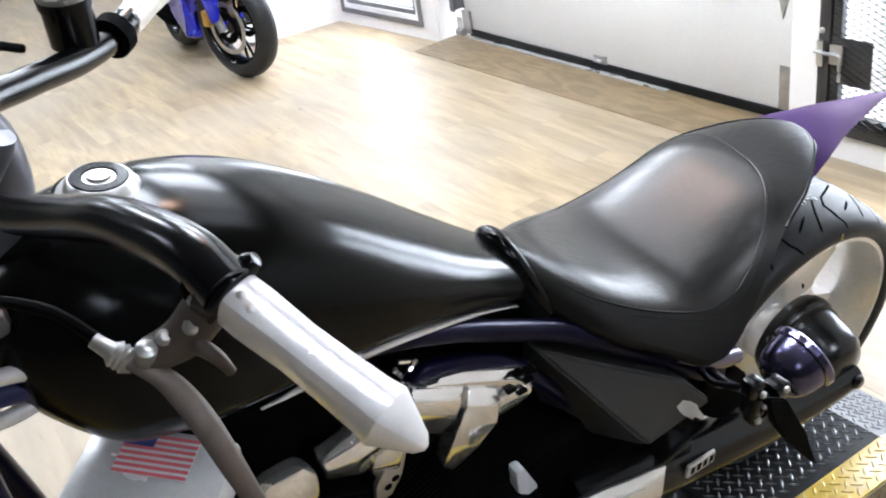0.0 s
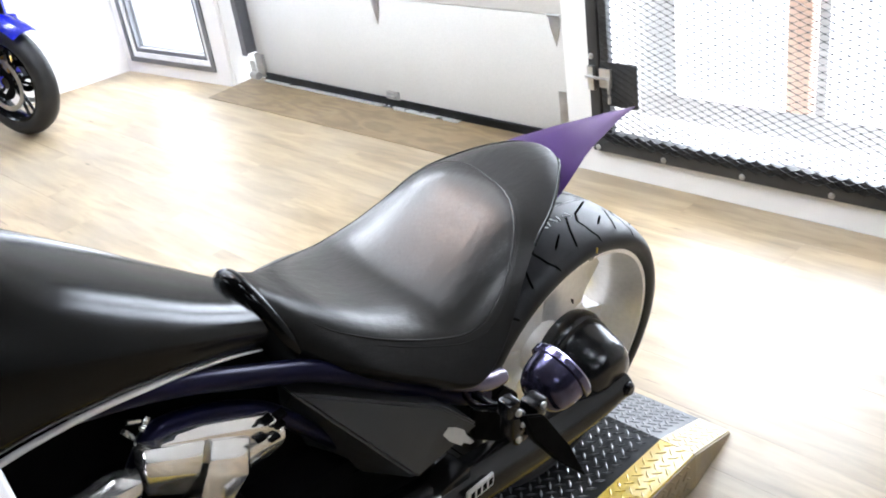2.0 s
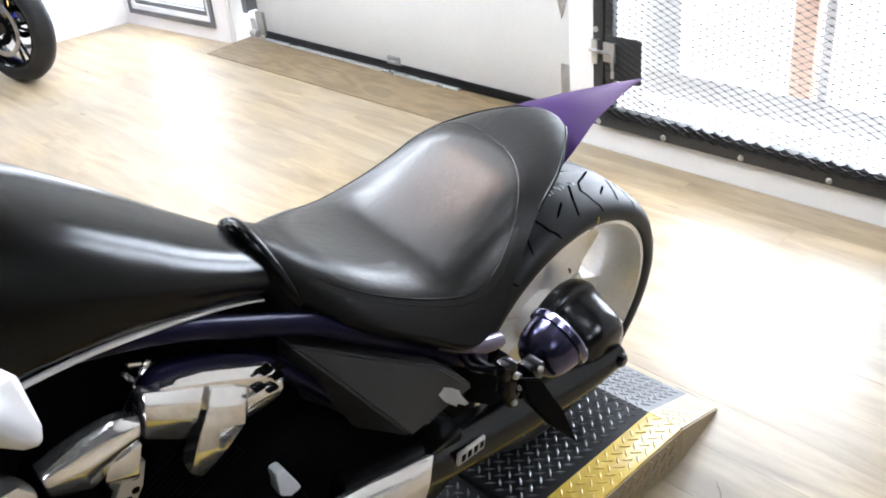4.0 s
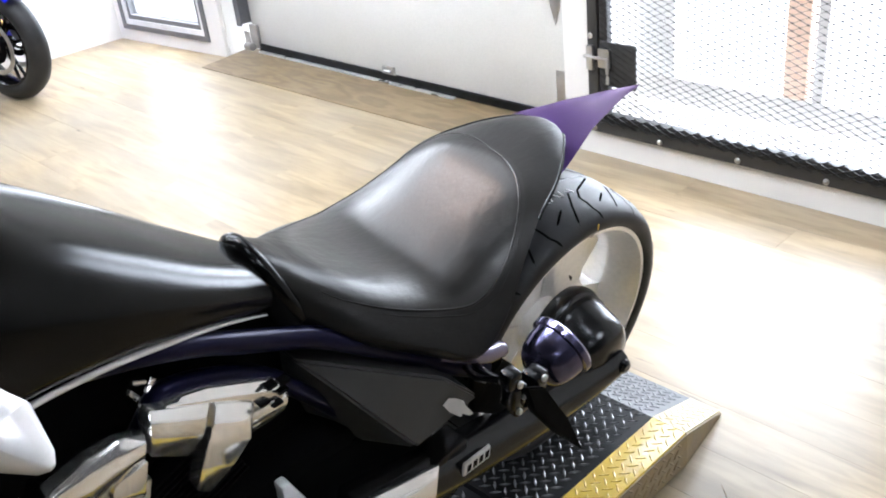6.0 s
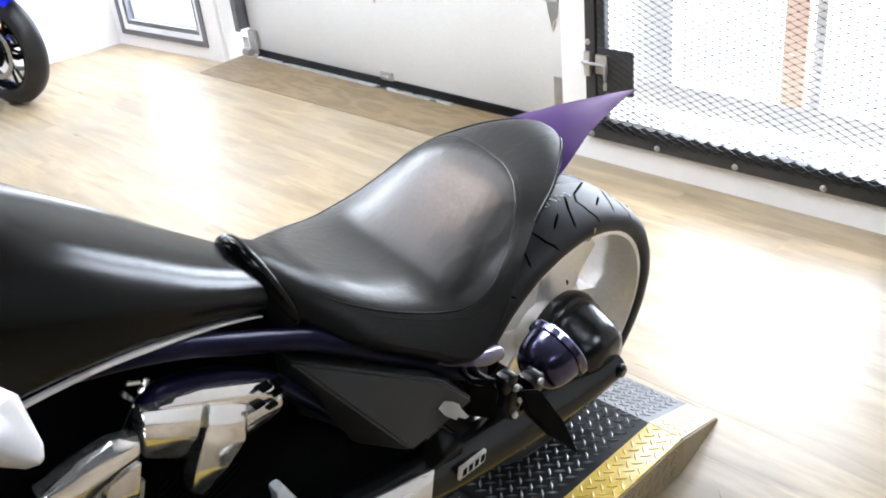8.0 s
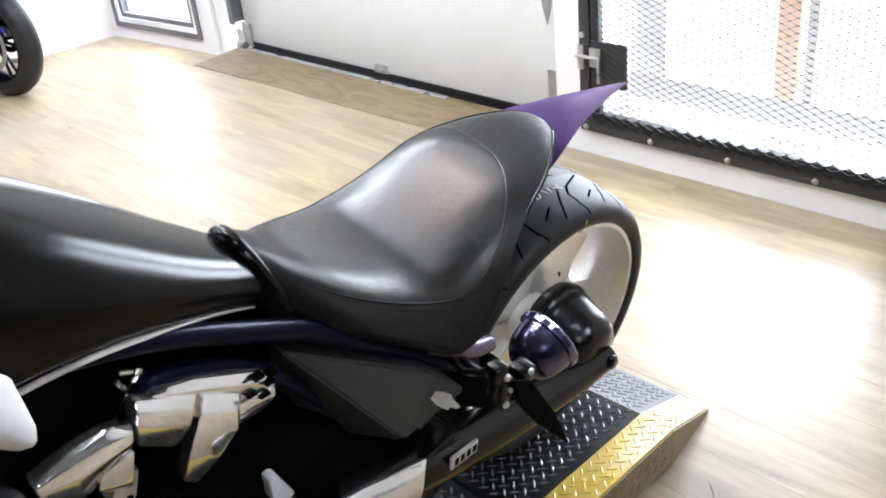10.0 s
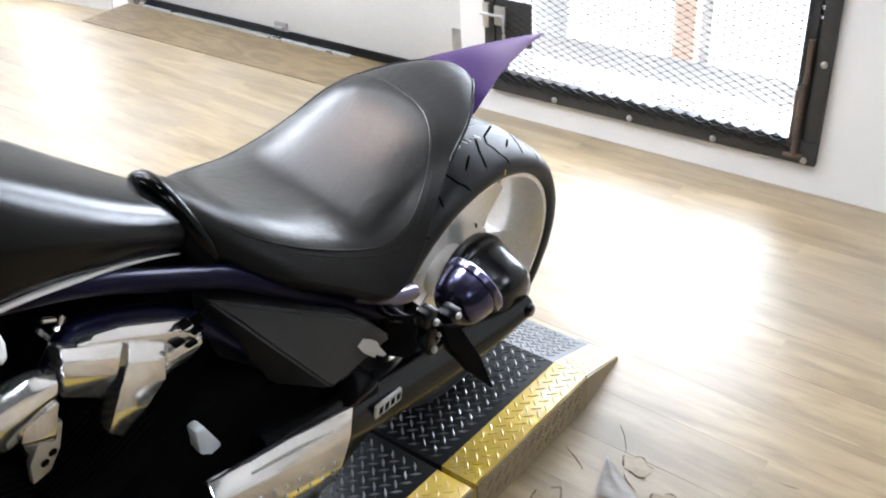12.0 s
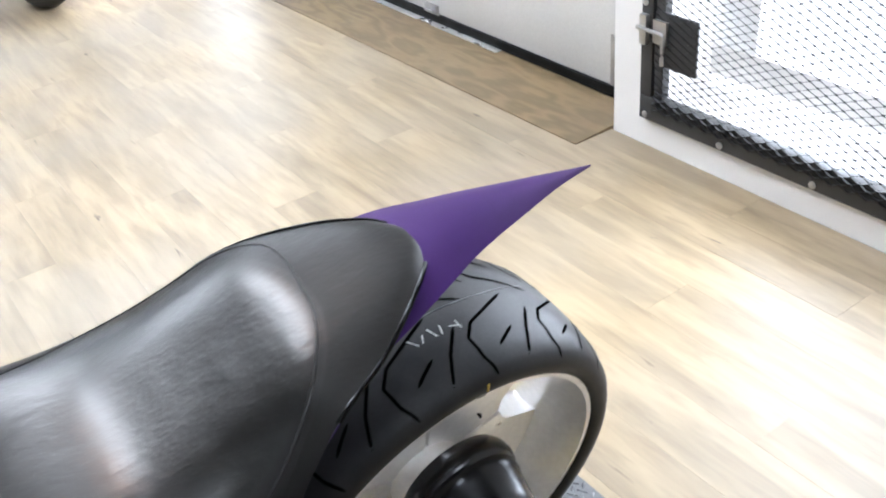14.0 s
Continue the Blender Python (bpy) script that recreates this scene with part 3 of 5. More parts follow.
# ---------------------------------------------------------------- the lift platform
PX0, PX1, PZ = -1.37, -0.696, 0.0905


def lugs(fields, pitch=0.0212):
    """Raised bars of tread plate in a basket pattern, set askew to the plate's edges. fields: rectangles with a map to the surface."""
    verts, faces = [], []
    q = math.sqrt(0.5)
    for u0, u1, v0, v1, place in fields:
        reach = int(((u1 - u0) + (v1 - v0)) / pitch) + 2
        for i in range(-reach, reach):
            for j in range(-reach, reach):
                cu, cv = (u0 + u1) / 2 + (i - j) * pitch * q, (v0 + v1) / 2 + (i + j) * pitch * q
                if not (u0 + 0.006 < cu < u1 - 0.006 and v0 + 0.006 < cv < v1 - 0.006):
                    continue
                a = radians(45 if (i + j) % 2 else -45)
                c, s = math.cos(a), math.sin(a)
                n = len(verts)
                for pu, pv, h in ((-0.0138, 0, 0), (0, -0.0036, 0), (0.0138, 0, 0), (0, 0.0036, 0), (-0.009, 0, 0.0022), (0.009, 0, 0.0022)):
                    verts.append(place(cu + pu * c - pv * s, cv + pu * s + pv * c, h))
                faces += [(n, n + 1, n + 4), (n + 1, n + 5, n + 4), (n + 1, n + 2, n + 5), (n + 2, n + 3, n + 5), (n + 3, n + 4, n + 5), (n + 3, n, n + 4)]
    me = bpy.data.meshes.new("tread_lugs")
    me.from_pydata(verts, [], faces)
    return me


YB, YT, ZT = -1.293, -1.097, 0.012     # where the ramp bends and where it ends
slope = math.atan2(PZ - ZT, YT - YB)


def flat_top(x, y, h):
    return (x, y, PZ + h)


def ramp_top(x, y, h):
    d = y - YB
    x -= TAPER * d / RL * (x - MID) / (PX1 - MID)
    return (x, YB + d * math.cos(slope) + h * math.sin(slope), PZ - d * math.sin(slope) + h * math.cos(slope))


RL = math.hypot(YT - YB, PZ - ZT)
lift = thing("lift_platform", "black diamond plate lift platform with yellow painted edges", "lift platform")
band = 0.086
TAPER = 0.03            # by which the ramp narrows on each side towards its end
MID = (PX0 + PX1) / 2


def deck(y0, y1):
    part("deck", slab([(y0, 0.0), (y1, 0.0), (y1, PZ), (y0, PZ)], "x", PX0 + band, PX1 - band, 0.0), M_PLATE, lift, "", 0)
    for x0, x1 in ((PX1 - band, PX1 - 0.0), (PX0, PX0 + band)):
        part("edge_band", slab([(y0, 0.002), (y1, 0.002), (y1, PZ + 0.0005), (y0, PZ + 0.0005)], "x", x0, x1, 0.002), M_YELLOW, lift, "yellow painted edge")


deck(-1.708, YB)
deck(-4.2, -1.72)


def ramp_piece(x0, x1, low, up):
    """A wedge of the ramp between two lines that close in on its middle towards the end."""
    def inward(x):
        return x - TAPER * (x - MID) / (PX1 - MID)
    return loft([[(x0, YB, low), (inward(x0), YT, low), (inward(x0), YT, ZT + up), (x0, YB, PZ + up)], [(x1, YB, low), (inward(x1), YT, low), (inward(x1), YT, ZT + up), (x1, YB, PZ + up)]])


# the ramp's plate is a lighter grey than the deck's
part("ramp", ramp_piece(PX0 + band, PX1 - band, 0.0, 0.0), M_RAMP, lift, "ramp in a lighter grey than the deck", 0)
for x0, x1 in ((PX1 - band, PX1), (PX0, PX0 + band)):
    part("ramp_edge", ramp_piece(x0, x1, 0.002, 0.0005), M_PALE, lift, "ramp edge worn to pale yellow", 0)
part("ramp_skirt", ramp_piece(PX1 + 0.0005, PX1 + 0.004, 0.001, -0.003), M_SIDE, lift, "scuffed bare side plate", 0)
part("side_skirt", slab([(-1.706, 0.001), (YB, 0.001), (YB, PZ - 0.004), (-1.706, PZ - 0.004)], "x", PX1 + 0.0005, PX1 + 0.004, 0.0), M_SIDE, lift, "scuffed bare side plate", 0)
part("side_skirt", slab([(-4.2, 0.001), (-1.718, 0.001), (-1.718, PZ - 0.004), (-4.2, PZ - 0.004)], "x", PX1 + 0.0005, PX1 + 0.004, 0.0), M_SIDE, lift, "scuffed bare side plate", 0)
me = lugs([(PX0 + band + 0.006, PX1 - band - 0.006, -1.7, YB, flat_top), (PX0 + band + 0.006, PX1 - band - 0.006, -2.9, -1.722, flat_top)])
me.materials.append(M_LUG)
ob = tagged(new("tread_pattern", me), kind="stuff")
ob.parent = lift
me = lugs([(PX0 + band + 0.006, PX1 - band - 0.006, YB, YB + RL, ramp_top)])
me.materials.append(M_LUG)
ob = tagged(new("tread_pattern", me), kind="stuff")
ob.parent = lift
me = lugs([(PX1 - band + 0.004, PX1 - 0.004, -1.7, YB, flat_top), (PX1 - band + 0.004, PX1 - 0.004, -2.9, -1.722, flat_top)])
me.materials.append(M_YELLOW)
ob = tagged(new("tread_pattern", me), kind="stuff")
ob.parent = lift
me = lugs([(PX1 - band + 0.004, PX1 - 0.004, YB, YB + RL, ramp_top)])
me.materials.append(M_PALE)
ob = tagged(new("tread_pattern", me), kind="stuff")
ob.parent = lift
me = lugs([(-1.7, YB - 0.01, 0.004, PZ - 0.006, lambda y, z, h: (PX1 + 0.004 + h, y, z))])
me.materials.append(M_SIDE)
ob = tagged(new("tread_pattern", me), kind="stuff")
ob.parent = lift

# ---------------------------------------------------------------- the black motorcycle
# x to its left side, y to its rear, z up; it leans on its stand towards its left.
bike = thing("motorcycle", "custom black chopper motorcycle with white rear wheel, purple tail", "motorcycle", pose(-1.027, -1.5, 0.087, 0, 12.5, 0))

# fuel tank
TY = [-1.325, -1.29, -1.24, -1.16, -1.08, -1.0, -0.92, -0.84, -0.745, -0.69, -0.635]
TANK = [  # top, bottom, half width
    (1.045, 0.98, 0.03), (1.088, 0.94, 0.085), (1.115, 0.886, 0.125), (1.124, 0.866, 0.15), (1.112, 0.866, 0.156),
    (1.08, 0.872, 0.152), (1.03, 0.864, 0.141), (0.97, 0.84, 0.122), (0.894, 0.8, 0.094), (0.852, 0.77, 0.077), (0.812, 0.735, 0.06)]


def tank_at(y):
    return spl(TY, TANK, [y])[0]


def tank_ring(y, n=40):
    top, bot, w = tank_at(y)
    zc = bot + 0.36 * (top - bot)
    ring = []
    for a in np.linspace(0, 2 * math.pi, n, endpoint=False):
        c, s = math.cos(a), math.sin(a)
        x = w * math.copysign(abs(c) ** 0.86, c)
        z = zc + ((top - zc) * abs(s) ** 0.95 if s > 0 else -(zc - bot) * abs(s) ** 0.75)
        ring.append((x, y, z))
    return ring


tank = part("fuel_tank", loft([tank_ring(y) for y in np.linspace(TY[0], TY[-1], 46)]), M_SATIN, bike, "satin black stretched fuel tank", 60)
for s in (1, -1):
    rows = []
    for y in np.linspace(-1.09, -0.655, 18):
        top, bot, w = tank_at(y)
        zc = bot + 0.36 * (top - bot)
        rows.append((s * w * 0.91, y, zc - (zc - bot) * 0.66))
    part("tank_seam", tube(rows, [0.0014, 0.0028] + [0.004] * 7 + [0.004 - 0.00036 * k for k in range(9)], 8, 1), M_ALLOY, tank, "polished lower seam of the tank")

capz = tank_at(-1.15)[0]
cap_m = Matrix.Translation((-0.014, -1.158, capz - 0.014)) @ Matrix.Rotation(radians(-6), 4, "X")
part("cap_panel", moved(slab([(0.052 * math.sin(a) * (1 - 0.72 * max(0, -math.cos(a)) ** 1.5), -0.05 * math.cos(a) if math.cos(a) > 0 else -0.095 * math.cos(a)) for a in [2 * math.pi * k / 24 for k in range(24)]], "z", -0.02, 0.004, 0.002), cap_m),
     M_CHROME, tank, "polished trim round the filler cap")
part("filler_cap", moved(revolve([(0.0, 0.0), (0.0, 0.043), (0.012, 0.043), (0.016, 0.036), (0.022, 0.034), (0.026, 0.03), (0.026, 0.012), (0.029, 0.011), (0.029, 0)], (0, 0, 1), seg=40), cap_m),
     M_STEEL, tank, "brushed filler cap")
part("cap_ring", moved(revolve([(0.0262, 0.029), (0.0275, 0.0275), (0.0275, 0.0175), (0.0262, 0.016)], (0, 0, 1), seg=40), cap_m), M_GLOSS, tank, "dark ring on the cap")
part("cap_gasket", moved(revolve([(0.006, 0.044), (0.011, 0.0475), (0.004, 0.05)], (0, 0, 1), seg=40), cap_m), M_RUBBER, tank)

# seat
SY = [-0.665, -0.64, -0.6, -0.55, -0.48, -0.4, -0.32, -0.25, -0.2, -0.12, -0.06, -0.03, -0.012, -0.002]
SEAT = [  # centre height, edge height, half width
    (0.845, 0.775, 0.068), (0.832, 0.763, 0.078), (0.8, 0.73, 0.108), (0.767, 0.705, 0.148), (0.737, 0.669, 0.187), (0.723, 0.626, 0.215), (0.738, 0.65, 0.196), (0.761, 0.706, 0.164),
    (0.778, 0.746, 0.143), (0.792, 0.772, 0.112), (0.8, 0.786, 0.074), (0.799, 0.789, 0.05), (0.795, 0.786, 0.029), (0.789, 0.783, 0.006)]


def seat_row(y):
    return spl(SY, SEAT, [min(max(y, SY[0]), SY[-1])])[0]


def seat_z(x, y):
    c, e, w = seat_row(y)
    v = min(abs(x) / max(w, 1e-4), 1)
    z = c - (c - e) * v ** 3.4
    # the dished sitting pad inside the seam
    pad = max(0.0, 1 - (x / 0.165) ** 2 - ((y + 0.355) / 0.2) ** 2)
    # the worn far edge stands a little higher
    far = 0.008 * v ** 2 * max(0.0, 1 - ((y + 0.38) / 0.25) ** 2) if x < 0 else 0.0
    dip = min(1, pad * 1.15)
    return z + far - 0.007 * dip * dip * (3 - 2 * dip)


def seat_ring(y, n=28):
    c, e, w = seat_row(y)
    vs = np.sin(np.linspace(-math.pi / 2, math.pi / 2, n))
    top = [(w * v, y, seat_z(w * v, y)) for v in vs]
    low = min(e - 0.025, c - 0.03)
    under = [(w * 0.97, y, e - 0.012), (w * 0.9, y, low), (0, y, low), (-w * 0.9, y, low), (-w * 0.97, y, e - 0.012)]
    return top + under


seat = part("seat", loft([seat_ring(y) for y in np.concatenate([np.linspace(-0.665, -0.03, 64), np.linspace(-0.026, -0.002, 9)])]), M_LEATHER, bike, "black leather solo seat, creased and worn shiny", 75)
near_seam = [(0.0, -0.148), (0.022, -0.151), (0.06, -0.167), (0.1, -0.197), (0.128, -0.232), (0.151, -0.276), (0.166, -0.325), (0.167, -0.37), (0.158, -0.41), (0.14, -0.47), (0.118, -0.525), (0.09, -0.575), (0.06, -0.61)]
far_seam = [(-0.06, -0.6), (-0.1, -0.545), (-0.14, -0.46), (-0.162, -0.38), (-0.163, -0.31), (-0.15, -0.24), (-0.128, -0.18), (-0.1, -0.148), (-0.05, -0.141)]
whole = far_seam + near_seam
for k, out in ((0, 0.0), (1, 0.009)):
    run = spl(range(len(whole)), whole, np.linspace(0, len(whole) - 1, 70))
    pts = []
    for x, y in run:
        y -= 0.006
        x, y = x + math.copysign(out * min(1, abs(x) / 0.06), x), y + (out if y > -0.24 and abs(x) < 0.12 else 0)
        pts.append((x, y, seat_z(x, y) - 0.0013 + 0.0006 * (1 - k)))
    part("piping" if k == 0 else "stitch_line", tube(pts, [(0.002 if k == 0 else 0.0013) * min(1, 0.1 + i / 9, 0.1 + (69 - i) / 9) for i in range(70)], 8, 1), M_LEATHER, seat, "raised leather piping round the sitting pad" if k == 0 else "stitched crease")
lip = [(x, -0.67 + 0.03 * (x / 0.07) ** 2, 0.844 - 0.078 * (x / 0.07) ** 2) for x in np.linspace(-0.078, 0.078, 15)]
part("nose_roll", tube(lip, [0.011] + [0.0155] * 13 + [0.011], 14, 2), M_SATIN, seat, "satin black rolled lip against the tank")
# a black tube stands in for the shade of the gap before the lip
part("nose_gap_fill", tube([(x * 1.05, y - 0.015, z - 0.014) for x, y, z in lip], 0.0165, 12, 2), M_BLACK, seat, "black filler put in for the dark gap under the lip")
edge = [(s * seat_row(y)[2], y, seat_row(y)[1]) for s, ys in ((1, np.linspace(-0.2, -0.003, 22)), (-1, np.linspace(-0.003, -0.2, 22))) for y in ys]
part("edge_binding", tube(edge, 0.003, 8, 1), M_SATIN, seat, "thin shiny edge binding round the rear")

# tail
FY = [-0.27, -0.2, -0.12, -0.06, 0.0, 0.04, 0.08, 0.13, 0.2, 0.273]
TAIL = [(0.7, 0.62, 0.13), (0.745, 0.68, 0.118), (0.776, 0.738, 0.096), (0.79, 0.767, 0.089), (0.796, 0.779, 0.072), (0.799, 0.781, 0.058), (0.798, 0.782, 0.047), (0.793, 0.78, 0.034), (0.785, 0.777, 0.016), (0.772, 0.77, 0.001)]


def tail_ring(y, n=20, t=0.004):
    r, e, w = spl(FY, TAIL, [y])[0]
    out = []
    for k in (0, 1):
        vs = np.linspace(-1, 1, n) if k == 0 else np.linspace(1, -1, n)
        for v in vs:
            f = 1 - 0.6 * abs(v) ** 1.7 - 0.4 * abs(v) ** 3
            out.append((v * (w - k * t * min(1, w / 0.02)), y, e + (r - e) * f - k * t * min(1, w / 0.02)))
    return out


part("tail_fender", loft([tail_ring(y) for y in np.linspace(-0.27, 0.273, 36)]), M_PURPLE, bike, "purple metallic pointed tail fender", 50)

# rear wheel
HUB = Vector((0, 0, 0.33))
wheel = part("rear_wheel", revolve([(0.1, 0.262), (0.108, 0.258), (0.108, 0.25), (0.1, 0.246), (0.088, 0.238), (0.03, 0.218), (0.0, 0.214), (-0.03, 0.218), (-0.088, 0.238), (-0.1, 0.246), (-0.108, 0.25),
                                       (-0.108, 0.258), (-0.1, 0.262), (0, 0.226)], (1, 0, 0), HUB, 72, closed=True), M_RIM, bike, "white powder-coated deep rear wheel", 50)
prof = [(-0.1, 0.256), (-0.112, 0.26), (-0.117, 0.271), (-0.115, 0.284), (-0.102, 0.297), (-0.075, 0.3065), (-0.04, 0.3105), (0, 0.312), (0.04, 0.3105), (0.075, 0.3065), (0.102, 0.297), (0.115, 0.284), (0.117, 0.271), (0.112, 0.26), (0.1, 0.256)]
part("tyre", revolve(prof, (1, 0, 0), HUB, 96), M_TYRE, wheel, "wide black road tyre", 60)


def tyre_r(x):
    ps = prof[2:13]
    return float(np.interp(x, [p[0] for p in ps], [p[1] for p in ps]))


# flat near-black strips on the tread, in place of the shade inside grooves
def groove_strips(lines, w, lift_by, count):
    verts, faces = [], []
    for k in range(count):
        for line in lines:
            pts = []
            for x, a in line:
                pts.append((x, a + 2 * math.pi * k / count))
            dense = []
            for (xa, aa), (xb, ab) in zip(pts, pts[1:]):
                for t in np.linspace(0, 1, 6)[:-1]:
                    dense.append((xa + (xb - xa) * t, aa + (ab - aa) * t))
            dense.append(pts[-1])
            n0 = len(verts)
            for i, (x, a) in enumerate(dense):
                ww = w * (0.35 if i in (0, len(dense) - 1) else 1)
                (xp, ap), (xq, aq) = dense[max(i - 1, 0)], dense[min(i + 1, len(dense) - 1)]
                d = Vector((xq - xp, (aq - ap) * 0.32, 0)).normalized()
                nx, na = -d.y * ww, d.x * ww / 0.32
                for sgn in (-1, 1):
                    xx, a2 = x + sgn * nx, a + sgn * na
                    r = tyre_r(xx) + lift_by
                    verts.append((xx, r * math.sin(a2), HUB.z + r * math.cos(a2)))
            for i in range(len(dense) - 1):
                q = n0 + 2 * i
                faces.append((q, q + 1, q + 3, q + 2))
    me = bpy.data.meshes.new("groove_shade_strips")
    me.from_pydata(verts, [], faces)
    me.materials.append(M_GROOVE_SHADE)
    return me


half = [[(0.003, 0.44), (0.025, 0.285), (0.038, 0.183), (0.058, 0.125), (0.089, 0.133), (0.112, 0.165)], [(0.061, 0.355), (0.082, 0.237)], [(0.033, 0.524), (0.069, 0.427), (0.104, 0.36)]]
lines = half + [[(-x, a + 0.21) for x, a in l] for l in half]
ob = new("tread_pattern", groove_strips(lines, 0.0024, 0.0006, 15))
ob.parent = wheel
ob["kind"] = "stuff"
part("hub", revolve([(-0.09, 0), (-0.09, 0.05), (-0.05, 0.06), (0.05, 0.06), (0.08, 0.055), (0.08, 0)], (1, 0, 0), HUB, 32), M_RIM, wheel)
for k in range(5):
    a = 2 * math.pi * k / 5 - radians(39)
    poly = [(0.045, -0.032), (0.122, -0.084), (0.138, -0.06), (0.2, -0.058), (0.222, -0.075), (0.222, 0.075), (0.2, 0.058), (0.138, 0.06), (0.122, 0.084), (0.045, 0.032)]
    bm = slab([(p[1], p[0]) for p in poly], "x", -0.018, 0.03, 0.006)
    part("spoke", moved(bm, Matrix.Translation(HUB) @ Matrix.Rotation(a, 4, "X")), M_RIM, wheel)
for x, a0, dx, da in ((0.022, -0.1, 0.014, 0.03), (0.036, -0.05, -0.012, 0.02), (0.02, 0.0, 0.017, 0.02), (0.037, 0.045, -0.014, 0.012), (0.03, 0.09, 0.006, 0.05), (0.026, 0.13, 0.014, 0.004)):
    pts = [(x + dx * t, (tyre_r(x + dx * t) + 0.0003) * math.sin(a0 + da * t), HUB.z + (tyre_r(x + dx * t) + 0.0003) * math.cos(a0 + da * t)) for t in (0, 0.5, 1)]
    part("chalk_stroke", tube(pts, 0.0008, 6, 2), M_STICKER, wheel, "pale chalk stroke")
pts = [(x, (tyre_r(x) + 0.0002) * math.sin(a), HUB.z + (tyre_r(x) + 0.0002) * math.cos(a)) for x, a in ((0.0, -0.05), (-0.001, 0.15), (-0.004, 0.37), (-0.009, 0.52), (-0.015, 0.65))]
part("mould_line", tube(pts, 0.0009, 6, 3), M_LUG, wheel, "pale mould line along the crown")
part("paint_dot", tube([(0.1165, 0.272 * math.sin(0.1), HUB.z + 0.272 * math.cos(0.1)), (0.1155, 0.283 * math.sin(0.1), HUB.z + 0.283 * math.cos(0.1))], 0.0016, 8), M_YELLOW, wheel, "small yellow paint mark")
part("spoke_scuff", tube([(0.0305, 0.093, 0.402), (0.0308, 0.098, 0.395), (0.0305, 0.101, 0.386)], [0.0012, 0.003, 0.0016], 8, 3), M_RUBBER, wheel, "small dark scuff on a spoke")

# final drive housing and swing arm
prof2 = [(0.05, 0.0), (0.05, 0.118), (0.062, 0.126), (0.076, 0.128), (0.086, 0.124), (0.09, 0.118), (0.105, 0.117), (0.11, 0.112), (0.15, 0.1), (0.17, 0.09), (0.185, 0.07), (0.19, 0.04), (0.19, 0)]
drive = part("final_drive", revolve([(a + 0.016, r * 0.75) for a, r in prof2], (1, 0, 0), (0, 0.022, 0.336), 56), M_ARM, bike, "gloss black shaft drive housing", 35)
for k in range(5):
    a = 2 * math.pi * k / 5
    part("bolt", bolt((0.186, 0.022 + 0.06 * math.sin(a), 0.336 + 0.06 * math.cos(a)), (1, 0.2 * math.sin(a), 0.2 * math.cos(a)), 0.006, 0.005), M_ARM, drive)
arm = part("swing_arm", tube([(0.14, -0.62, 0.365), (0.158, -0.4, 0.318), (0.172, -0.2, 0.299), (0.19, -0.05, 0.3), (0.206, 0.06, 0.31)], [0.046, 0.046, 0.044, 0.036, 0.024], 14, 4, flat=1.1), M_ARM, bike, "satin black swing arm")
part("axle_cap", revolve([(0, 0), (0, 0.016), (0.006, 0.016), (0.012, 0.01), (0.012, 0)], (1, 0, 0), (0.222, 0.042, 0.316), 16), M_GLOSS, arm)
part("sticker", box(0.2, 0.206, -0.4, -0.335, 0.33, 0.36, 0.0008), M_STICKER, arm, "small white sticker with unreadable print")
for k in range(4):
    part("print_bar", box(0.2061, 0.2065, -0.393 + 0.015 * k, -0.383 + 0.015 * k, 0.335, 0.353), M_BLACK, arm)

# frame tubes
for s in (1, -1):
    part("seat_rail", tube([(s * 0.1, -0.95, 0.872), (s * 0.106, -0.89, 0.86), (s * 0.105, -0.84, 0.84), (s * 0.1, -0.79, 0.813), (s * 0.097, -0.745, 0.786), (s * 0.095, -0.68, 0.75), (s * 0.102, -0.612, 0.714), (s * 0.135, -0.49, 0.63), (s * 0.16, -0.387, 0.553), (s * 0.168, -0.33, 0.522)],
                           [0.013, 0.014, 0.0145, 0.015, 0.016, 0.0165, 0.0165, 0.017, 0.017, 0.016], 16, 5), M_INDIGO, bike, "midnight violet frame rail")
    part("lower_rail", tube([(s * 0.09, -0.92, 0.68), (s * 0.092, -0.879, 0.749), (s * 0.092, -0.868, 0.765), (s * 0.092, -0.846, 0.770), (s * 0.092, -0.801, 0.755), (s * 0.092, -0.745, 0.726), (s * 0.092, -0.694, 0.684), (s * 0.092, -0.643, 0.619), (s * 0.09, -0.55, 0.5), (s * 0.1, -0.45, 0.43)], 0.013, 14, 4), M_INDIGO, bike)
    part("down_tube", tube([(s * 0.03, -1.34, 1.0), (s * 0.06, -1.36, 0.9), (s * 0.1, -1.34, 0.7), (s * 0.11, -1.28, 0.45), (s * 0.12, -1.1, 0.3)], 0.017, 12, 3), M_INDIGO, bike)
    part("fender_strut", tube([(s * 0.158, -0.43, 0.602), (s * 0.165, -0.38, 0.574), (s * 0.169, -0.33, 0.548), (s * 0.169, -0.292, 0.537), (s * 0.169, -0.286, 0.536)], [0.009, 0.013, 0.016, 0.015, 0.01], 14, 3), M_STRUT, bike, "lavender fender strut end")
part("wheel_guard", slab([(-0.347, 0.533), (-0.291, 0.469), (-0.271, 0.494), (-0.228, 0.445), (-0.210, 0.360), (-0.262, 0.345), (-0.337, 0.407)], "x", 0.145, 0.16, 0.004), M_BLACK, bike, "black guard before the rear wheel")
part("pivot_cover", slab([(-0.37, 0.385), (-0.352, 0.27), (-0.45, 0.225), (-0.52, 0.185), (-0.535, 0.29), (-0.45, 0.375)], "x", 0.13, 0.182, 0.006), M_ARM, bike, "gloss black swing arm pivot cover")
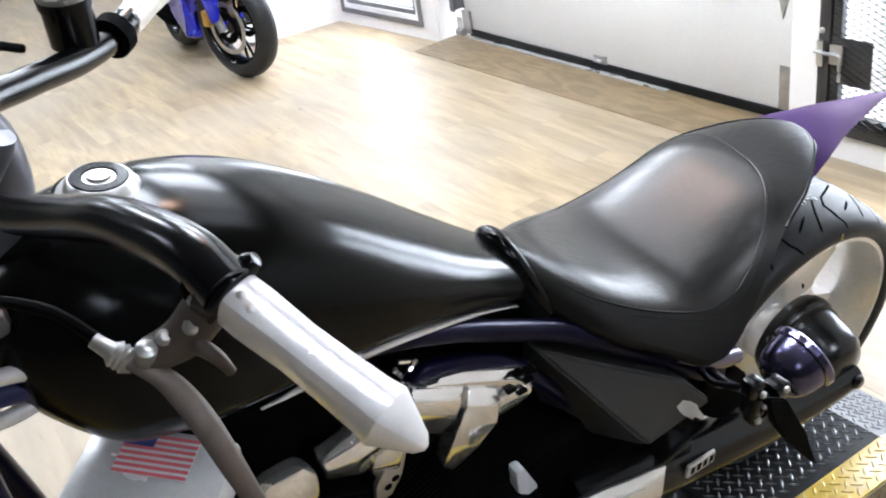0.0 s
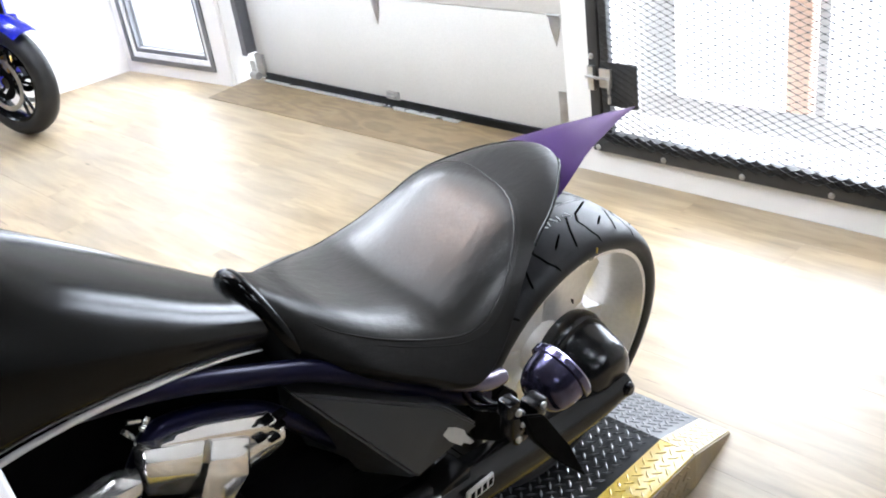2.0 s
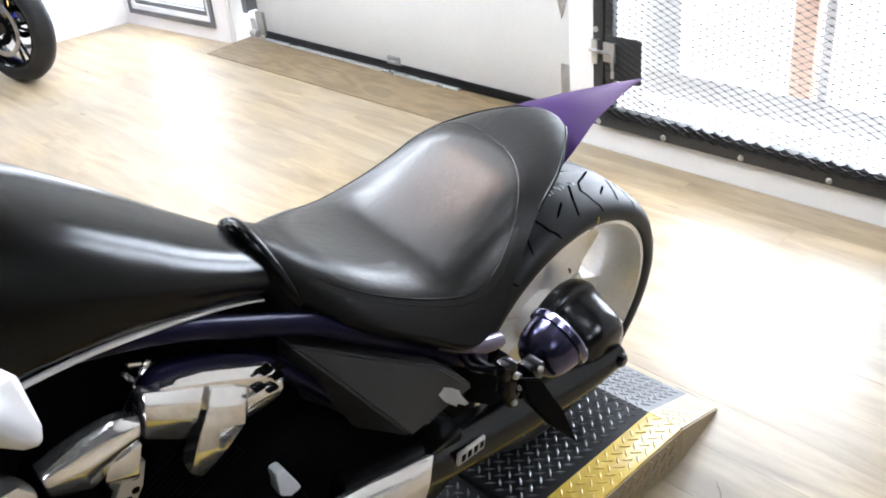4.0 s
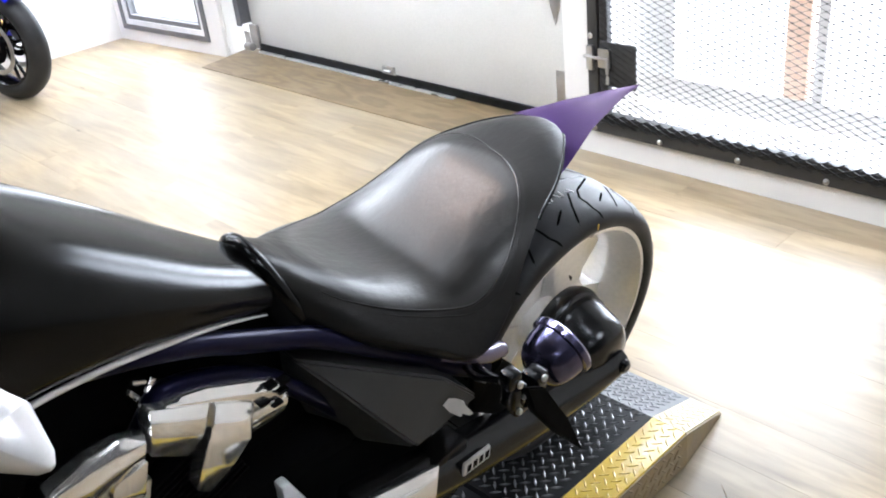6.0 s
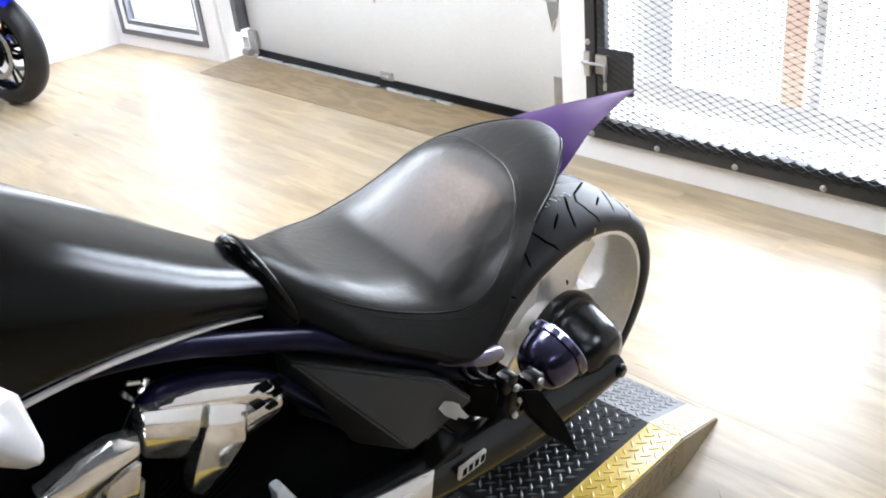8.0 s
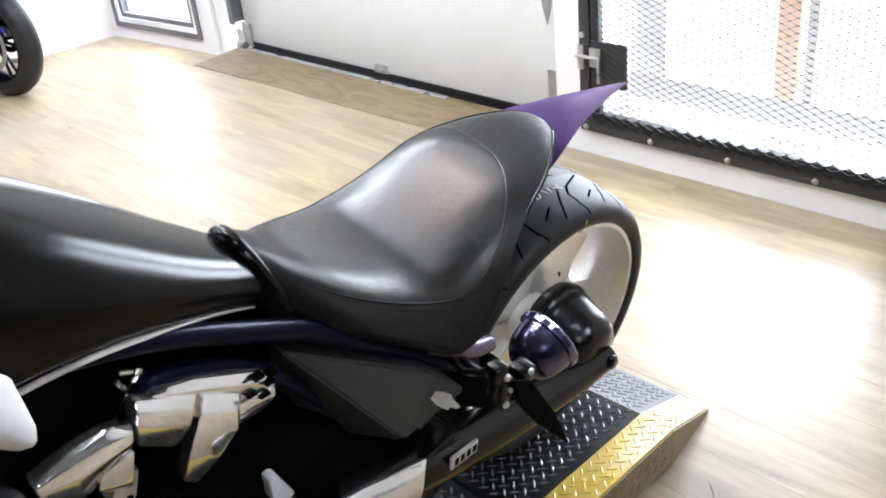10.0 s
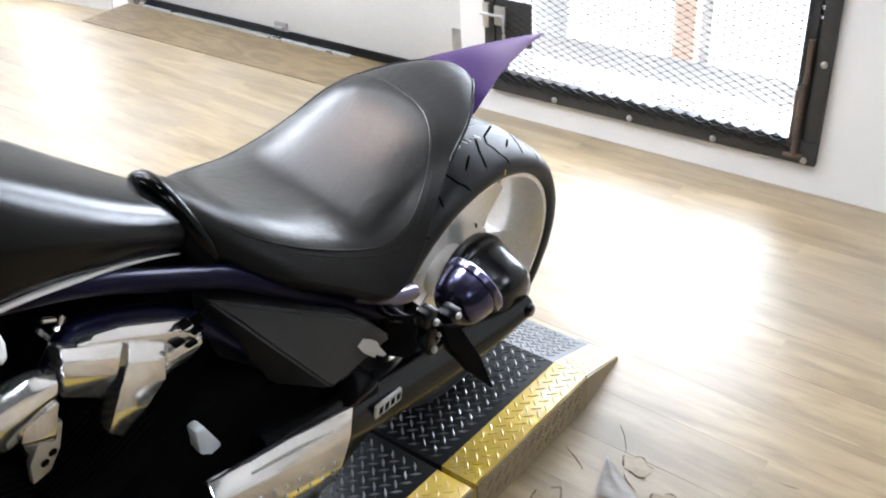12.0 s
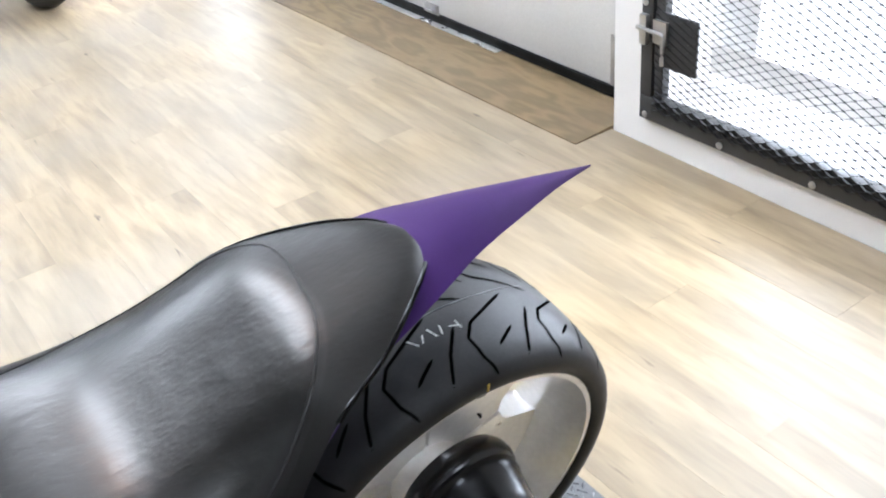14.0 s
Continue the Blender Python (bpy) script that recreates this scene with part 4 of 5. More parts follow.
part("frame_backbone", tube([(0, -1.36, 1.05), (0, -1.1, 0.9), (0, -0.75, 0.78), (0, -0.45, 0.62), (0, -0.3, 0.5)], 0.04, 12, 3), M_BLACK, bike)

# side cover: two faceted faces
bm = bmesh.new()
outl = [(0.085, -0.652, 0.685), (0.195, -0.455, 0.598), (0.213, -0.395, 0.532), (0.11, -0.36, 0.4), (0.05, -0.5, 0.38), (0.0, -0.6, 0.43), (0.03, -0.645, 0.58)]
v = [bm.verts.new(p) for p in outl]
w = [bm.verts.new((min(p[0] - 0.06, 0.0) - 0.02, p[1], p[2])) for p in outl]
ridge = bm.verts.new((0.215, -0.53, 0.516))
bm.faces.new((v[0], v[1], ridge))
bm.faces.new((v[1], v[2], ridge))
bm.faces.new((v[2], v[3], v[4], ridge))
bm.faces.new((v[0], ridge, v[5], v[6]))
bm.faces.new((ridge, v[4], v[5]))
for i in range(7):
    j = (i + 1) % 7
    bm.faces.new((v[i], w[i], w[j], v[j]))
bm.faces.new(w)
bmesh.ops.bevel(bm, geom=bm.edges[:], offset=0.004, segments=2, affect="EDGES")
cover = part("side_cover", bm, M_PLASTIC, bike, "angular matt black side cover with chipped paint", 25)
a, c, d = Vector(outl[1]), Vector(outl[2]), Vector((0.215, -0.53, 0.516))
face_n = (c - a).cross(d - a).normalized()
face_n = face_n if face_n.x > 0 else -face_n
chip = [(-0.468, 0.556), (-0.455, 0.562), (-0.44, 0.553), (-0.426, 0.54), (-0.424, 0.531), (-0.41, 0.508), (-0.419, 0.509), (-0.432, 0.52), (-0.437, 0.517), (-0.458, 0.538)]
bm = bmesh.new()
faces = [[bm.verts.new((a.x - (face_n.y * (y - a.y) + face_n.z * (z - a.z)) / face_n.x + h, y, z)) for y, z in chip] for h in (-0.002, 0.0012)]
bm.faces.new(faces[1])
bm.faces.new(faces[0][::-1])
for k in range(len(chip)):
    bm.faces.new((faces[0][k], faces[0][k - 1], faces[1][k - 1], faces[1][k]))
part("paint_chip", bm, M_STICKER, cover, "pale chip in the paint", 0)

part("air_box", slab([(-1.22, 0.84), (-1.0, 0.87), (-0.72, 0.79), (-0.6, 0.7), (-0.5, 0.58), (-0.5, 0.4), (-1.22, 0.4)], "x", -0.06, 0.05, 0.01), M_BLACK, bike, "black air box under the tank")

# engine
engine = part("engine_block", box(-0.15, 0.12, -1.12, -0.55, 0.22, 0.52, 0.03), M_BLACK, bike, "black V-twin engine block")
for cy, tilt in ((-0.83, 24), (-1.05, -24)):
    for k in range(11):
        m = Matrix.Translation((0, cy, 0.52)) @ Matrix.Rotation(radians(tilt), 4, "X") @ Matrix.Translation((0, 0, 0.012 * k))
        part("cooling_fin", moved(box(-0.1, 0.105, -0.085, 0.085, 0, 0.005, 0.0015, 1), m), M_BLACK, engine)
    m = Matrix.Translation((0, cy, 0.5)) @ Matrix.Rotation(radians(tilt), 4, "X")
    part("cylinder", moved(revolve([(0, 0), (0, 0.075), (0.2, 0.075), (0.2, 0)], (0, 0, 1), seg=28), m), M_BLACK, engine)
# chrome rocker covers: a bright upper bevel, an upright face and a tucked-in lower face


def shell(rows, back):
    """Lofts rows of (x, [(y, z), ...]) from the top edge to the lower edge and closes it at depth back."""
    n = max(len(r[1]) for r in rows)
    out = []
    for x, pts in rows:
        at = np.linspace(0, len(pts) - 1, n)
        ys, zs = np.interp(at, range(len(pts)), [p[0] for p in pts]), np.interp(at, range(len(pts)), [p[1] for p in pts])
        out.append([(x, a, b) for a, b in zip(ys, zs)])
    out = [[(back, q[1], q[2] - 0.01) for q in out[0]]] + out + [[(back, q[1], q[2] + 0.01) for q in out[-1]]]
    bm = loft([list(r) for r in zip(*out)])
    bmesh.ops.recalc_face_normals(bm, faces=bm.faces[:])
    bmesh.ops.bevel(bm, geom=bm.edges[:], offset=0.0035, segments=2, affect="EDGES", profile=0.5)
    return bm


cov = part("rocker_cover", shell([(0.114, [(-0.868, 0.776), (-0.846, 0.774), (-0.808, 0.761), (-0.705, 0.708)]), (0.126, [(-0.872, 0.782), (-0.849, 0.77), (-0.812, 0.749), (-0.7, 0.69)]),
                                  (0.124, [(-0.872, 0.73), (-0.849, 0.72), (-0.812, 0.7), (-0.7, 0.65)])], 0.085), M_CHROME, bike, "smooth chrome rocker cover", 30)
part("cover_plate", shell([(0.129, [(-0.894, 0.793), (-0.812, 0.747)]), (0.141, [(-0.899, 0.782), (-0.826, 0.735)]), (0.141, [(-0.901, 0.764), (-0.833, 0.713)]), (0.126, [(-0.899, 0.712), (-0.85, 0.674)])], 0.1), M_CHROME, cov, "", 30)
part("cover_tongue", shell([(0.13, [(-0.806, 0.743), (-0.749, 0.706)]), (0.146, [(-0.822, 0.729), (-0.769, 0.693)]), (0.146, [(-0.834, 0.702), (-0.769, 0.665)]), (0.14, [(-0.843, 0.661), (-0.797, 0.627)]), (0.125, [(-0.847, 0.602), (-0.829, 0.582)])], 0.1), M_CHROME, cov, "", 30)
part("cover_cap", shell([(0.12, [(-0.75, 0.7), (-0.69, 0.683)]), (0.13, [(-0.757, 0.68), (-0.697, 0.668)]), (0.127, [(-0.757, 0.66), (-0.7, 0.655)]), (0.116, [(-0.751, 0.633), (-0.716, 0.635)])], 0.06), M_CHROME, cov, "", 30)
for y, z in ((-0.722, 0.715), (-0.705, 0.695), (-0.715, 0.678), (-0.735, 0.692), (-0.701, 0.710)):
    part("slot", box(0.118, 0.1325, y - 0.008, y + 0.008, z - 0.003, z + 0.003, 0.001, 1), M_BLACK, cov, "dark slot")
cov2 = part("rocker_cover", shell([(0.124, [(-1.023, 0.753), (-0.976, 0.766), (-0.933, 0.770), (-0.899, 0.757)]), (0.135, [(-1.026, 0.751), (-0.981, 0.753), (-0.942, 0.754), (-0.904, 0.753)]), (0.138, [(-1.024, 0.738), (-0.982, 0.731), (-0.947, 0.734), (-0.908, 0.739)]), (0.122, [(-1.019, 0.700), (-0.970, 0.674), (-0.933, 0.696), (-0.903, 0.709)])], 0.1), M_CHROME, bike, "smooth chrome rocker cover", 30)
part("cover_tongue", shell([(0.126, [(-0.95, 0.7), (-0.902, 0.71)]), (0.12, [(-0.955, 0.672), (-0.91, 0.65)]), (0.1, [(-0.944, 0.622), (-0.927, 0.607)])], 0.07), M_CHROME, cov2, "", 30)
for a, b in (((0.09, -0.889, 0.806), (0.09, -0.873, 0.798)), ((0.09, -0.874, 0.782), (0.09, -0.861, 0.796)), ((0.09, -0.895, 0.796), (0.09, -0.886, 0.778))):
    part("cover_screw", tube([a, b], 0.004, 8), M_CHROME, cov, "small bright fitting")
part("clutch_cover", revolve([(0.1, 0.0), (0.1, 0.13), (0.15, 0.12), (0.16, 0.1), (0.165, 0)], (1, 0, 0), (0, -0.78, 0.36), 40), M_BLACK, engine, "black engine cover")
bm = slab([(-0.722, 0.507), (-0.706, 0.507), (-0.682, 0.455), (-0.722, 0.447)], "x", 0.115, 0.14, 0.005)
for v in bm.verts:
    v.co.x += (0.48 - v.co.z) * 0.2     # its face leans back
# white enamel stands in for the bright reflection on this piece
part("plug_cap", bm, M_WHITE, engine, "small cover, white in place of a bright reflection")
bm = slab([(-0.948, 0.622), (-0.924, 0.667), (-0.898, 0.663), (-0.907, 0.622), (-0.924, 0.592), (-0.949, 0.586)], "x", 0.105, 0.115, 0.002)
bracket = part("bracket", bm, M_STEEL, engine, "flat steel bracket below the cover")
for y, z in ((-0.915, 0.647), (-0.93, 0.612), (-0.918, 0.622)):
    part("bracket_hole", revolve([(0, 0), (0, 0.006), (0.001, 0.006), (0.001, 0)], (1, 0, 0), (0.1146, y, z), 12), M_BLACK, bracket)
part("lower_cover", slab([(-1.116, 0.734), (-1.093, 0.752), (-1.048, 0.752), (-1.031, 0.727), (-1.031, 0.684), (-1.058, 0.666), (-1.114, 0.705)], "x", 0.1, 0.13, 0.008), M_CHROME, engine, "chrome lower cover")
# chromed foot guard along the lower side
shield = part("heat_shield", shell([(0.215, [(-0.768, 0.51), (-0.685, 0.487), (-0.608, 0.47), (-0.474, 0.431)]), (0.24, [(-0.775, 0.492), (-0.654, 0.448), (-0.583, 0.421), (-0.504, 0.407)]),
                                  (0.24, [(-0.765, 0.442), (-0.629, 0.381), (-0.567, 0.361), (-0.52, 0.342)]), (0.225, [(-0.73, 0.365), (-0.6, 0.309), (-0.548, 0.291), (-0.511, 0.286)])], 0.2), M_CHROME, bike, "bright chrome pointed lower shield", 30)
# a darker steel bead draws the groove's shade on the chrome
part("groove", tube([(0.2255, -0.7, 0.478), (0.228, -0.62, 0.458), (0.226, -0.535, 0.431)], 0.0022, 8, 4), M_STEEL, shield, "grey line drawn for the groove's shade along the top")
for k in range(18):
    y, z = -0.748 + 0.026 * (k // 2), 0.452 - 0.0105 * (k // 2) - 0.026 * (k % 2)
    part("perforation", tube([(0.2385, y, z), (0.2412, y + 0.001, z)], 0.0032, 8), M_ALU, shield)
part("lower_fairing", slab([(-0.5, 0.48), (-0.42, 0.42), (-0.36, 0.3), (-0.5, 0.25), (-0.75, 0.3), (-0.78, 0.45), (-0.66, 0.5)], "x", 0.04, 0.125, 0.02), M_BLACK, bike)

# side-mounted lamp with its bracket and plate holder
lamp_m = Matrix.Translation((0.27, -0.294, 0.594)) @ Matrix.Rotation(radians(22), 4, "X") @ Matrix.Rotation(radians(-2), 4, "Z") @ Matrix.Diagonal((1.05, 0.84, 1.05, 1))
lampb = part("side_lamp", moved(revolve([(-0.052, 0), (-0.051, 0.012), (-0.046, 0.025), (-0.036, 0.035), (-0.02, 0.0425), (0.0, 0.0465), (0.03, 0.0485), (0.03, 0.042)], (0, 1, 0), seg=40), lamp_m), M_LAMP, bike, "violet flake round lamp bucket")
part("lamp_ring", moved(revolve([(0.022, 0.0485), (0.024, 0.0535), (0.036, 0.054), (0.04, 0.051), (0.038, 0.043)], (0, 1, 0), seg=40), lamp_m), M_LAMP, lampb)
part("lens", moved(revolve([(0.034, 0.043), (0.04, 0.03), (0.043, 0.0)], (0, 1, 0), seg=32), lamp_m), M_LENS, lampb, "dark smoked lens")
brk = part("lamp_bracket", tube([(0.165, -0.36, 0.545), (0.22, -0.38, 0.57), (0.27, -0.39, 0.6), (0.295, -0.39, 0.62)], [0.009, 0.008, 0.008, 0.012], 10, 3), M_GLOSS, bike, "black lamp bracket")
for y0, y1, z0, z1, x1 in ((-0.445, -0.42, 0.645, 0.675, 0.312), (-0.435, -0.408, 0.6, 0.645, 0.316), (-0.392, -0.36, 0.6, 0.64, 0.316), (-0.42, -0.375, 0.572, 0.605, 0.31)):
    part("bracket_block", box(0.285, x1, y0, y1, z0, z1, 0.006), M_GLOSS, brk)
part("bracket_arm", tube([(0.165, -0.38, 0.555), (0.23, -0.42, 0.6), (0.29, -0.43, 0.65)], 0.006, 10, 3), M_GLOSS, brk)
for p in ((-0.432, 0.66), (-0.418, 0.628), (-0.425, 0.6), (-0.375, 0.59), (-0.374, 0.635)):
    part("bolt", bolt((0.316, *p), (1, 0, 0.2), 0.0055, 0.005), M_STEEL, brk)
bm = bmesh.new()
top = [bm.verts.new(p) for p in ((0.322, -0.424, 0.652), (0.330, -0.386, 0.634), (0.343, -0.330, 0.537), (0.356, -0.282, 0.437), (0.347, -0.356, 0.525), (0.333, -0.410, 0.602))]
low = [bm.verts.new((v.co.x - 0.012, v.co.y, v.co.z - 0.006)) for v in top]
bm.faces.new(top)
bm.faces.new(low[::-1])
for i in range(6):
    bm.faces.new((top[i], top[(i + 1) % 6], low[(i + 1) % 6], low[i]))
bmesh.ops.bevel(bm, geom=bm.edges[:], offset=0.003, segments=2, affect="EDGES")
part("blade", bm, M_BLACK, bike, "black plate holder blade", 30)

# handlebar
BAR = [(0.395, -1.176, 1.288), (0.36, -1.183, 1.296), (0.31, -1.193, 1.286), (0.25, -1.205, 1.266), (0.16, -1.225, 1.222), (0.07, -1.255, 1.185), (0, -1.27, 1.178), (-0.08, -1.24, 1.204), (-0.14, -1.178, 1.19), (-0.195, -1.113, 1.171), (-0.235, -1.064, 1.166), (-0.27, -1.022, 1.172)]
bar = part("handlebar", tube(BAR, [0.018] * 5 + [0.016] + [0.0155, 0.016, 0.0165, 0.0165, 0.0165, 0.016], 16, 5), M_GLOSS, bike, "gloss black pulled-back handlebar")


def grip(name, a, b, label):
    a, b = Vector(a), Vector(b)
    d = (b - a).normalized()
    side = d.cross(Vector((0.4, 0.1, 1))).normalized()
    top = side.cross(d)
    L = (b - a).length
    rings = []
    for t, r in ((0.0, 0.012), (0.02, 0.0158), (0.12, 0.0162), (0.35, 0.0148), (0.55, 0.0155), (0.72, 0.0165), (0.8, 0.018), (0.97, 0.0065), (1.0, 0.002)):
        rings.append([a + d * L * t + r * (math.copysign(abs(math.cos(k)) ** 0.5, math.cos(k)) * side + math.copysign(abs(math.sin(k)) ** 0.5, math.sin(k)) * top) for k in np.linspace(0.4, 2 * math.pi + 0.4, 16, endpoint=False).tolist()])
    body = part(name, loft(rings), M_ALLOY, bar, label, 28)
    for t, u in ((0.06, 0.5), (0.13, 0.9), (0.76, -0.2)):
        p = a + d * L * t + 0.0145 * top + 0.008 * u * side
        part("stud", bolt(p, top, 0.0032, 0.0025), M_STEEL, body)
    return body


grip("hand_grip", (0.39, -1.173, 1.279), (0.519, -1.119, 1.228), "polished alloy spike-ended grip")
grip("hand_grip", (-0.262, -1.03, 1.17), (-0.36, -0.925, 1.176), "polished alloy spike-ended grip")
part("grip_collar", tube([(0.378, -1.1785, 1.285), (0.39, -1.173, 1.279)], 0.0215, 20), M_GLOSS, bar)
part("clamp_knob", revolve([(0, 0), (0, 0.007), (0.006, 0.0075), (0.011, 0.005), (0.012, 0)], (0.35, 0.75, 0.6), (0.386, -1.162, 1.293), 14), M_GLOSS, bar)
part("collar_ridge", tube([(0.371, -1.181, 1.288), (0.375, -1.18, 1.2865)], 0.0195, 16), M_BLACK, bar)
perch = part("lever_perch", tube([(0.375, -1.18, 1.275), (0.375, -1.19, 1.262), (0.37, -1.205, 1.245), (0.365, -1.225, 1.238)], [0.013, 0.015, 0.014, 0.012], 12, 3), M_LEVER, bar, "worn metal lever perch")
for p in ((0.376, -1.192, 1.276), (0.371, -1.215, 1.252), (0.382, -1.2, 1.262)):
    part("bolt", bolt(p, (0.6, 0.2, 0.8), 0.0055, 0.006), M_STEEL, perch)
part("pivot_pin", revolve([(0, 0), (0, 0.007), (0.012, 0.007), (0.014, 0.004), (0.014, 0)], (0.3, 0.1, 1), (0.369, -1.228, 1.24), 14), M_STEEL, perch)
part("clutch_lever", tube([(0.365, -1.236, 1.24), (0.385, -1.222, 1.23), (0.41, -1.214, 1.215), (0.43, -1.207, 1.185), (0.445, -1.2, 1.15), (0.455, -1.195, 1.11)], [0.007, 0.0085, 0.0095, 0.009, 0.0075, 0.0065], 12, 4, flat=0.45), M_LEVER, bar, "worn grey clutch lever")
part("clutch_cable", tube([(0.35, -1.24, 1.236), (0.32, -1.265, 1.262), (0.27, -1.295, 1.25), (0.2, -1.32, 1.2)], 0.0042, 8, 4), M_BLACK, bar)
bm = revolve([(-0.004, 0), (-0.004, 0.006), (0.002, 0.0095), (0.004, 0.008), (0.006, 0.0095), (0.008, 0.008), (0.01, 0.0095), (0.014, 0.006), (0.026, 0.005), (0.026, 0)], (-0.7, -0.55, 0.5), (0.362, -1.237, 1.237), 14)
part("switch_tab", tube([(0.385, -1.2, 1.25), (0.395, -1.192, 1.243), (0.4, -1.186, 1.23)], [0.006, 0.005, 0.0035], 10, 3), M_LEVER, bar)
part("cable_adjuster", bm, M_STEEL, bar, "bright cable adjuster")
rsv = part("fluid_reservoir", revolve([(-0.028, 0), (-0.028, 0.022), (-0.024, 0.027), (0.02, 0.028), (0.021, 0.03), (0.031, 0.03), (0.031, 0)], (0, 0, 1), (-0.225, -1.1, 1.204), 36), M_GLOSS, bar, "black brake fluid reservoir")
part("reservoir_lid", revolve([(0, 0), (0, 0.029), (0.006, 0.029), (0.009, 0.025), (0.009, 0)], (0, 0, 1), (-0.225, -1.1, 1.235), 36), M_STEEL, rsv, "bare metal lid")
part("brake_hose", tube([(-0.2, -1.16, 1.2), (-0.17, -1.2, 1.225), (-0.12, -1.24, 1.22), (-0.05, -1.3, 1.16)], 0.005, 8, 4), M_BLACK, bar, "black brake hose")
part("brake_lever", tube([(-0.225, -1.1, 1.19), (-0.262, -1.1, 1.2), (-0.3, -1.05, 1.2), (-0.36, -0.99, 1.19)], [0.01, 0.009, 0.008, 0.007], 10, 3, flat=0.6), M_BLACK, bar, "black brake lever")
part("switch_housing", tube([(-0.238, -1.06, 1.166), (-0.25, -1.046, 1.168)], 0.026, 16), M_BLACK, bar)
part("riser", tube([(-0.02, -1.27, 1.1), (-0.02, -1.245, 1.15), (-0.025, -1.24, 1.2), (-0.03, -1.245, 1.225)], [0.034, 0.032, 0.028, 0.022], 14, 3), M_GREYP, bar, "grey painted riser")
part("top_clamp", box(-0.08, 0.08, -1.37, -1.28, 1.06, 1.09, 0.012), M_GREYP, bike, "grey painted top clamp")
part("speedometer", revolve([(0, 0), (0, 0.022), (0.03, 0.028), (0.045, 0.028), (0.047, 0)], (0, 0.5, 1), (0.0, -1.262, 1.185), 28), M_GREYP, bar, "grey round instrument housing")

part("neck_brace", tube([(0.07, -1.36, 1.0), (0.07, -1.315, 0.995), (0.072, -1.28, 0.99)], 0.013, 12, 3), M_NAVY, bike, "dark navy neck brace")
part("neck_trim", tube([(0.075, -1.36, 1.024), (0.075, -1.31, 1.02), (0.078, -1.275, 1.013)], 0.009, 10, 3), M_ALLOY, bike, "polished trim by the steering neck")
part("neck_trim", tube([(0.075, -1.36, 0.972), (0.075, -1.31, 0.968), (0.07, -1.27, 0.972)], 0.009, 10, 3), M_ALLOY, bike)

# front cover with a flag sticker
fm = Matrix(((0.487, -0.873, 0, 0.086), (0.873, 0.487, 0, -1.247), (0, 0, 1, 0.85), (0, 0, 0, 1))) @ Matrix.Rotation(radians(-13), 4, "Z") @ Matrix.Rotation(radians(4), 4, "Y")
fc = part("front_cover", moved(box(-0.045, 0.125, -0.07, 0.07, -0.06, -0.002, 0.014), fm), M_ALLOY, bike, "polished engine cover with a striped flag sticker")
part("flag_field", moved(box(0, 0.082, 0, 0.054, -0.002, 0.0), fm), M_FLAGW, fc, "flag sticker with red and white stripes")
for k in range(7):
    part("stripe", moved(box(0, 0.082, 0.0083 * k, 0.0083 * k + 0.0042, 0.0, 0.0006), fm), M_RED, fc)
part("canton", moved(box(0, 0.034, 0.037, 0.0542, 0.0006, 0.0012), fm), M_FLAGB, fc)

# ---------------------------------------------------------------- the blue sports motorcycle
blue = thing("sports_motorcycle", "blue sports motorcycle with black wheels, parked by the wall", "motorcycle", pose(-4.96, -1.01, 0, 0, 0, -2.6))
STEER = Matrix.Rotation(radians(20), 4, "Z")


def sport_wheel(name, y, r, half_w, spokes, turn=Matrix.Identity(4)):
    c = (0, 0, 0)
    m = Matrix.Translation((y, 0, r)) @ turn
    w = part(name, moved(revolve([(half_w * 0.85, r * 0.73), (half_w * 0.9, r * 0.7), (half_w * 0.6, r * 0.66), (0, r * 0.63), (-half_w * 0.6, r * 0.66), (-half_w * 0.9, r * 0.7), (-half_w * 0.85, r * 0.73), (0, r * 0.67)], (0, 1, 0), c, 48, closed=True), m), M_GLOSS, blue, "black cast wheel")
    part("tyre", moved(revolve([(-half_w * 0.82, r * 0.72), (-half_w, r * 0.78), (-half_w * 0.98, r * 0.87), (-half_w * 0.62, r * 0.965), (0, r), (half_w * 0.62, r * 0.965), (half_w * 0.98, r * 0.87), (half_w, r * 0.78), (half_w * 0.82, r * 0.72)], (0, 1, 0), c, 64), m), M_TYRE, w, "black road tyre", 60)
    part("hub", moved(revolve([(-0.05, 0), (-0.05, 0.03), (0, 0.04), (0.05, 0.03), (0.05, 0)], (0, 1, 0), c, 24), m), M_GLOSS, w)
    for k in range(spokes):
        for d in (-0.12, 0.12):
            a = 2 * math.pi * k / spokes
            e = a + d * 1.3
            p, q = (math.cos(a + d * 0.5) * 0.03, 0, math.sin(a + d * 0.5) * 0.03), (math.cos(e) * r * 0.66, 0, math.sin(e) * r * 0.66)
            part("spoke", moved(tube([p, q], 0.009, 8), m), M_GLOSS, w)
    return w


